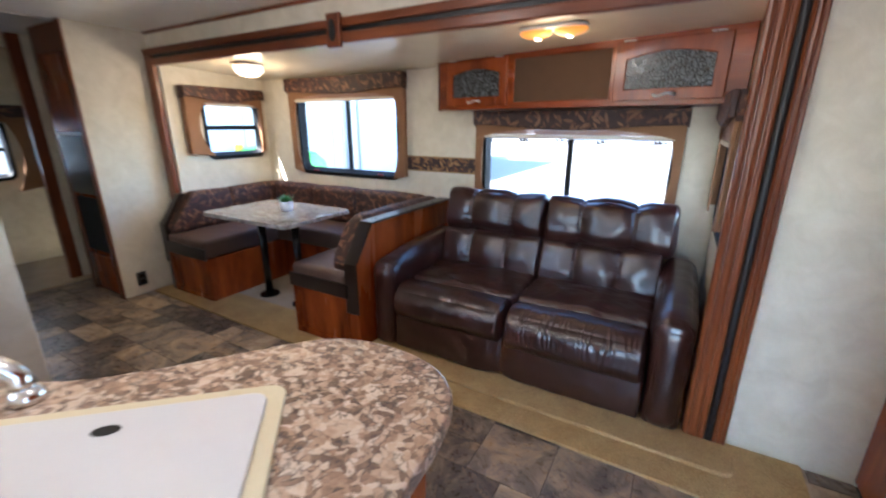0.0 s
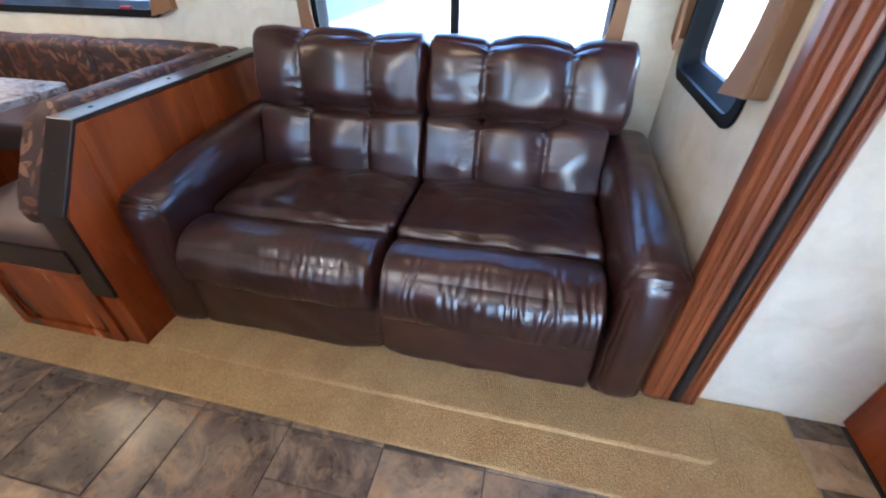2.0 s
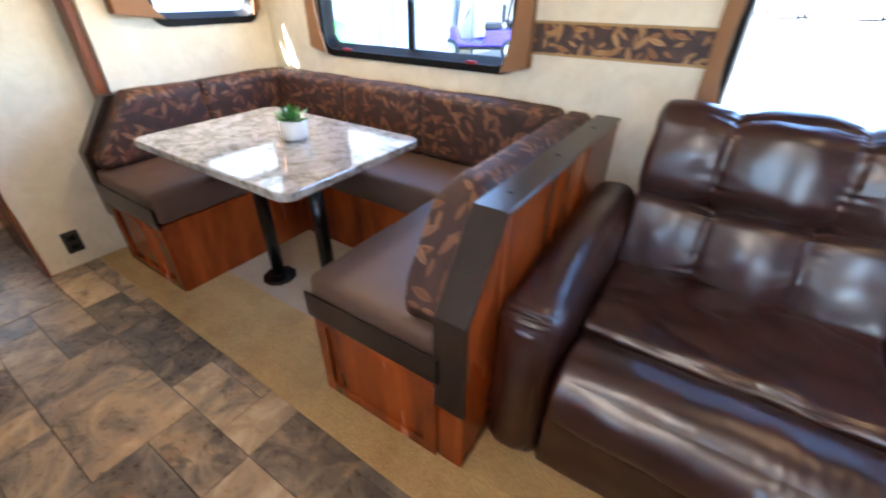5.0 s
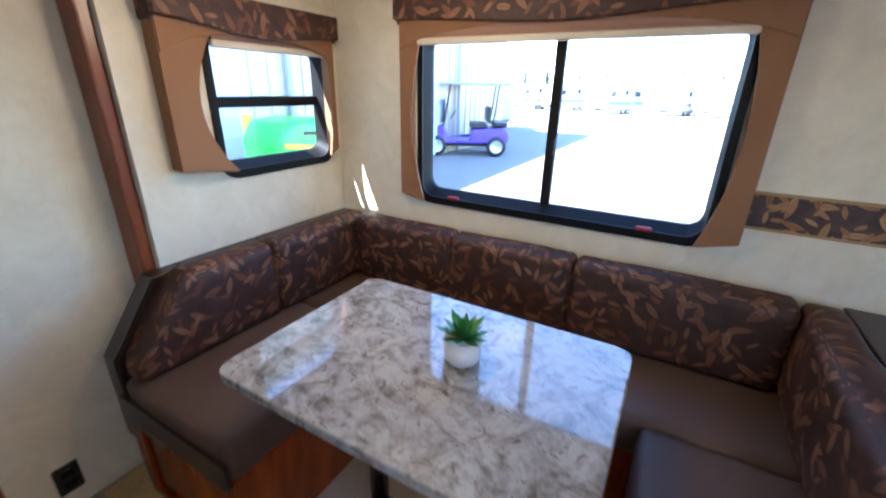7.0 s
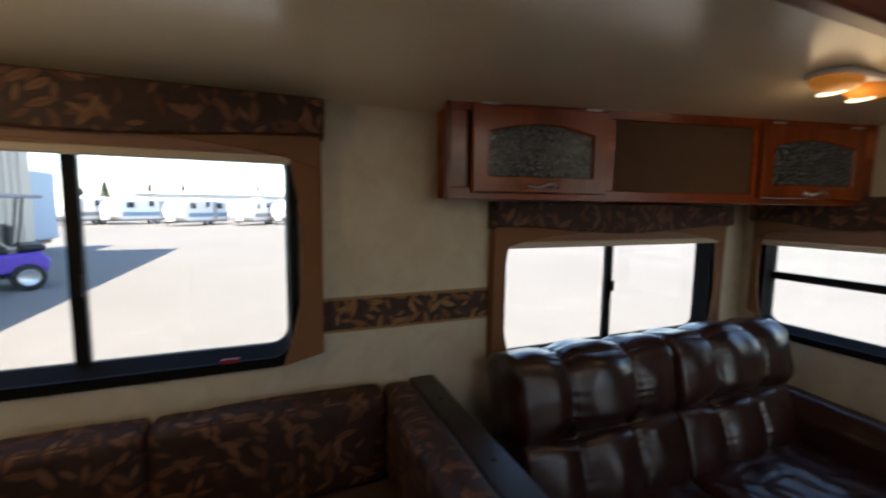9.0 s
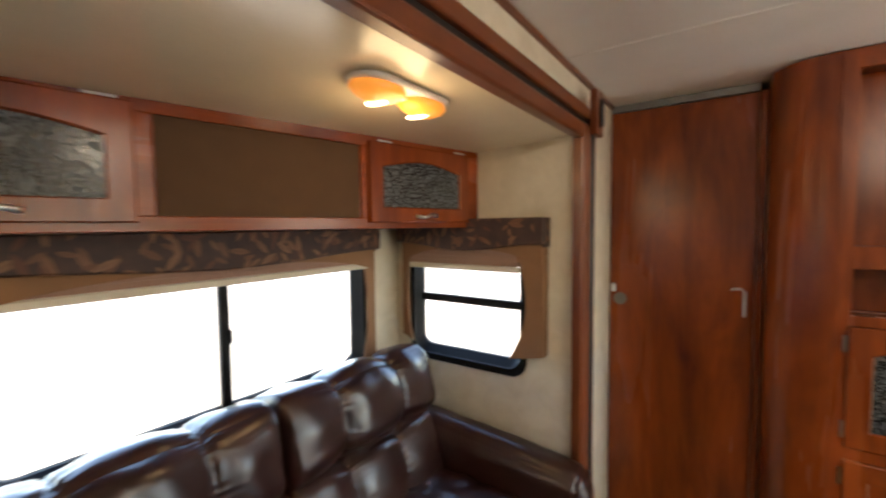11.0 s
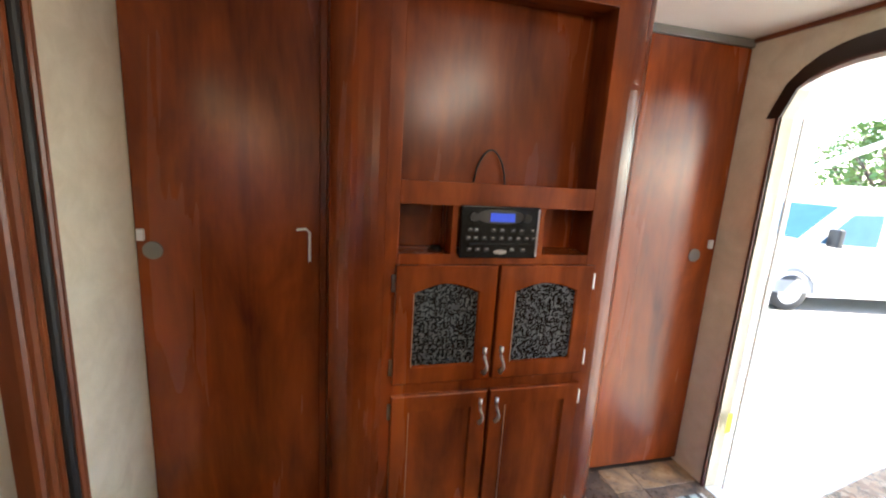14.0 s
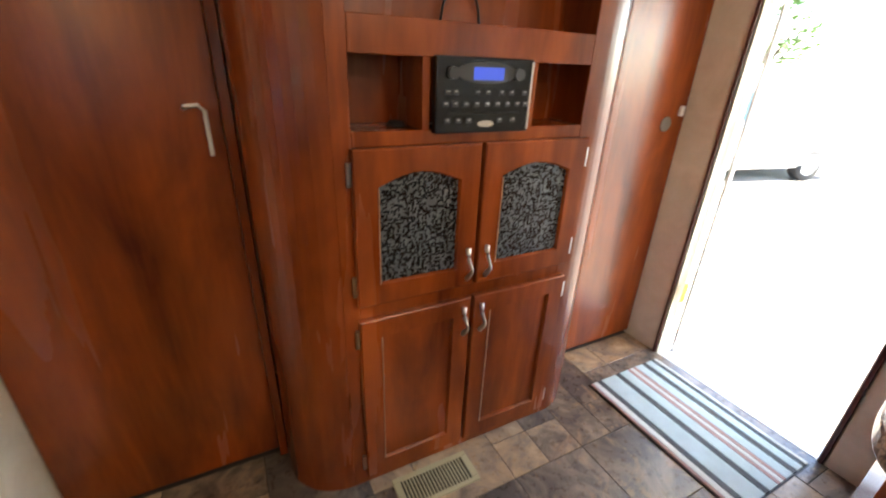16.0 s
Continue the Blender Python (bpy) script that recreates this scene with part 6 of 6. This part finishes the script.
def tree(x, y, h, w, seed, kind="conifer"):
    t = thing("tree", (x, y, GROUND), "dark green conifer behind the trailer yard" if kind == "conifer" else "green broad-leaved tree beyond the van", "tree", "far conifers" if kind == "conifer" else "")
    rnd = random.Random(seed)
    bark = bark_mat
    z = GROUND
    part("trunk", tube([(x, y, z - 0.05), (x + 0.05, y, z + h * 0.5), (x, y, z + h * 0.97)], [w * 0.09, w * 0.06, 0.02], 8), bark, t)
    bm = bmesh.new()
    count = 420 if kind == "conifer" else 900
    for k in range(count):
        f = rnd.random()
        if kind == "conifer":
            zz = z + h * (0.12 + 0.88 * f)
            r = w * 0.5 * (1 - f) ** 0.8 * (0.75 + 0.25 * math.sin(f * 60)) * math.sqrt(rnd.random()) + 0.05
        else:
            el = rnd.uniform(-0.8, 1.0)
            zz = z + h * (0.62 + 0.34 * el)
            r = w * 0.5 * math.sqrt(max(0.05, 1 - el * el)) * rnd.random() ** 0.4 * (0.8 + 0.3 * noise.noise((k * 0.3, seed, 0)))
        a = rnd.uniform(0, math.tau)
        c = Vector((x + r * math.cos(a), y + r * math.sin(a), zz))
        s = (w * 0.10 if kind == "conifer" else 0.16) * rnd.uniform(0.6, 1.3)
        d = Vector((rnd.uniform(-1, 1), rnd.uniform(-1, 1), rnd.uniform(-0.6, 0.4))).normalized()
        e = d.orthogonal().normalized()
        vs = [bm.verts.new(c + q) for q in (d * s, e * s * 0.45, -d * s, -e * s * 0.45)]
        bm.faces.new(vs)
    part("crown", bm, leaf_green if kind != "conifer" else conifer_green, t, uv=False)
    if kind != "conifer":
        for q in range(7):
            a = q * 0.9
            part("limb", tube([(x, y, z + h * 0.35), (x + w * 0.2 * math.cos(a), y + w * 0.2 * math.sin(a), z + h * 0.6), (x + w * 0.36 * math.cos(a), y + w * 0.36 * math.sin(a), z + h * 0.78)], [0.07, 0.045, 0.015], 6), bark, t)


bark_mat = plain("bark", (0.09, 0.065, 0.045), 0.9, vary=0.3, scale=6)
conifer_green = plain("conifer_green", (0.035, 0.065, 0.04), 0.7, vary=0.4, scale=1.5)
leaf_green = plain("leaf_green", (0.07, 0.14, 0.03), 0.6, vary=0.4, scale=1.5)
rt = random.Random(8)
for k in range(26):
    tree(-62 + k * 5.6 + rt.uniform(-2.4, 2.4), 118 + rt.uniform(-12, 22), rt.uniform(5.5, 9.5), rt.uniform(2.6, 3.8), 100 + k)
tree(9.6, -17.5, 5.2, 4.2, 71, "leafy")
tree(13.4, -22.0, 5.6, 4.6, 72, "leafy")
# far sheds at the end of the yard
for x, w, c, lab in ((20.0, 16.0, (0.62, 0.36, 0.06), "orange-yellow"), (-8.0, 26.0, (0.6, 0.6, 0.58), "white"), (44.0, 18.0, (0.45, 0.1, 0.07), "red-brown")):
    s = thing("distant_shed", (x, 78, GROUND), "%s low shed beyond the parked trailers" % lab, "shed")
    part("wall", box(x - w / 2, x + w / 2, 76, 86, GROUND + 0.001, GROUND + 3.6), plain(lab.replace("-", "_") + "_shed_cladding", c, 0.6, vary=0.06, scale=0.5), s)
    part("roof", prism([(x - w / 2 - 0.4, GROUND + 3.6), (x + w / 2 + 0.4, GROUND + 3.6), (x + w / 2 + 0.4, GROUND + 3.9), (x, GROUND + 4.5), (x - w / 2 - 0.4, GROUND + 3.9)], "xz", 75.6, 86.4), rv_grey, s)
    for q in range(int(w / 4)):
        part("door", box(x - w / 2 + 1 + q * 4, x - w / 2 + 3.6 + q * 4, 75.94, 75.99, GROUND + 0.02, GROUND + 2.9), rv_white, s)


# awning over the entry
def awning():
    a = thing("entry_awning", (-0.6, DOOR_Y - 0.06, 2.0), "pale fabric awning rolled out over the entry", "awning")
    m, nt, b = nodes_of("pale_awning_fabric")
    v = coords(nt, (1, 1, 1))
    put_in(nt, b.inputs["Base Color"], ramp(nt, noise_of(nt, v, 30, 3), [(0.3, (0.62, 0.62, 0.6)), (0.7, (0.7, 0.7, 0.68))]))
    b.inputs["Roughness"].default_value = 0.8
    tr = nt.nodes.new("ShaderNodeBsdfTranslucent")
    tr.inputs[0].default_value = (0.78, 0.78, 0.76, 1)
    mx = nt.nodes.new("ShaderNodeMixShader")
    mx.inputs[0].default_value = 0.5
    nt.links.new(b.outputs[0], mx.inputs[1]), nt.links.new(tr.outputs[0], mx.inputs[2])
    nt.links.new(mx.outputs[0], nt.nodes["Material Output"].inputs[0])
    y0, y1, x0, x1 = DOOR_Y - 0.07, DOOR_Y - 1.85, -3.4, 1.15
    part("canopy", prism([(y0, 2.12), (y1, 1.86), (y1, 1.87), (y0, 2.13)], "yz", x0, x1), m, a)
    part("roller", tube([(x0 - 0.05, y1, 1.85), (x1 + 0.05, y1, 1.85)], 0.05, 14), alu_white, a, "", True)
    for x in (x0, x1):
        part("arm", tube([(x, DOOR_Y - 0.07, 1.2), (x, y1, 1.83)], 0.022, 8), alu_white, a)


awning()
# outer skin and roof of the trailer itself
setting("roof_outer", box(REAR_X - 0.12, 1.32, DOOR_Y - 0.065, SLIDE_Y + 0.062, CEIL + 0.041, CEIL + 0.055), rv_white, "white outer roof of the trailer", "roof")

# ---- floor tiles ----
def floor_tiles():
    rnd = random.Random(11)
    cell, x0, y0 = 0.152, -4.55, DOOR_Y + 0.003
    nx, ny = 35, 16
    used = [[False] * ny for _ in range(nx)]
    shared = {}
    floor_ob = bpy.data.objects["floor"]
    def mesh(w, h):
        if (w, h) not in shared:
            bm = box(0.0015, w * cell - 0.0015, 0.0015, h * cell - 0.0015, -0.0035, 0.0, 0.0012)
            me = bpy.data.meshes.new("tile")
            bm.to_mesh(me)
            bm.free()
            me.materials.append(slate_tile)
            shared[(w, h)] = me
        return shared[(w, h)]
    for i in range(nx):
        for j in range(ny):
            if used[i][j]:
                continue
            w, h = rnd.choice(((2, 2), (2, 1), (1, 2), (1, 1), (2, 2), (2, 1), (2, 2), (1, 1)))
            while w > 1 and (i + w > nx or any(used[i + a][j] for a in range(w))):
                w -= 1
            while h > 1 and (j + h > ny or any(used[i + a][j + b] for a in range(w) for b in range(h))):
                h -= 1
            for a in range(w):
                for b in range(h):
                    used[i + a][j + b] = True
            ob = new("tile", mesh(w, h))
            ob.parent = floor_ob
            ob.location = (x0 + i * cell, y0 + j * cell, 0)


floor_tiles()
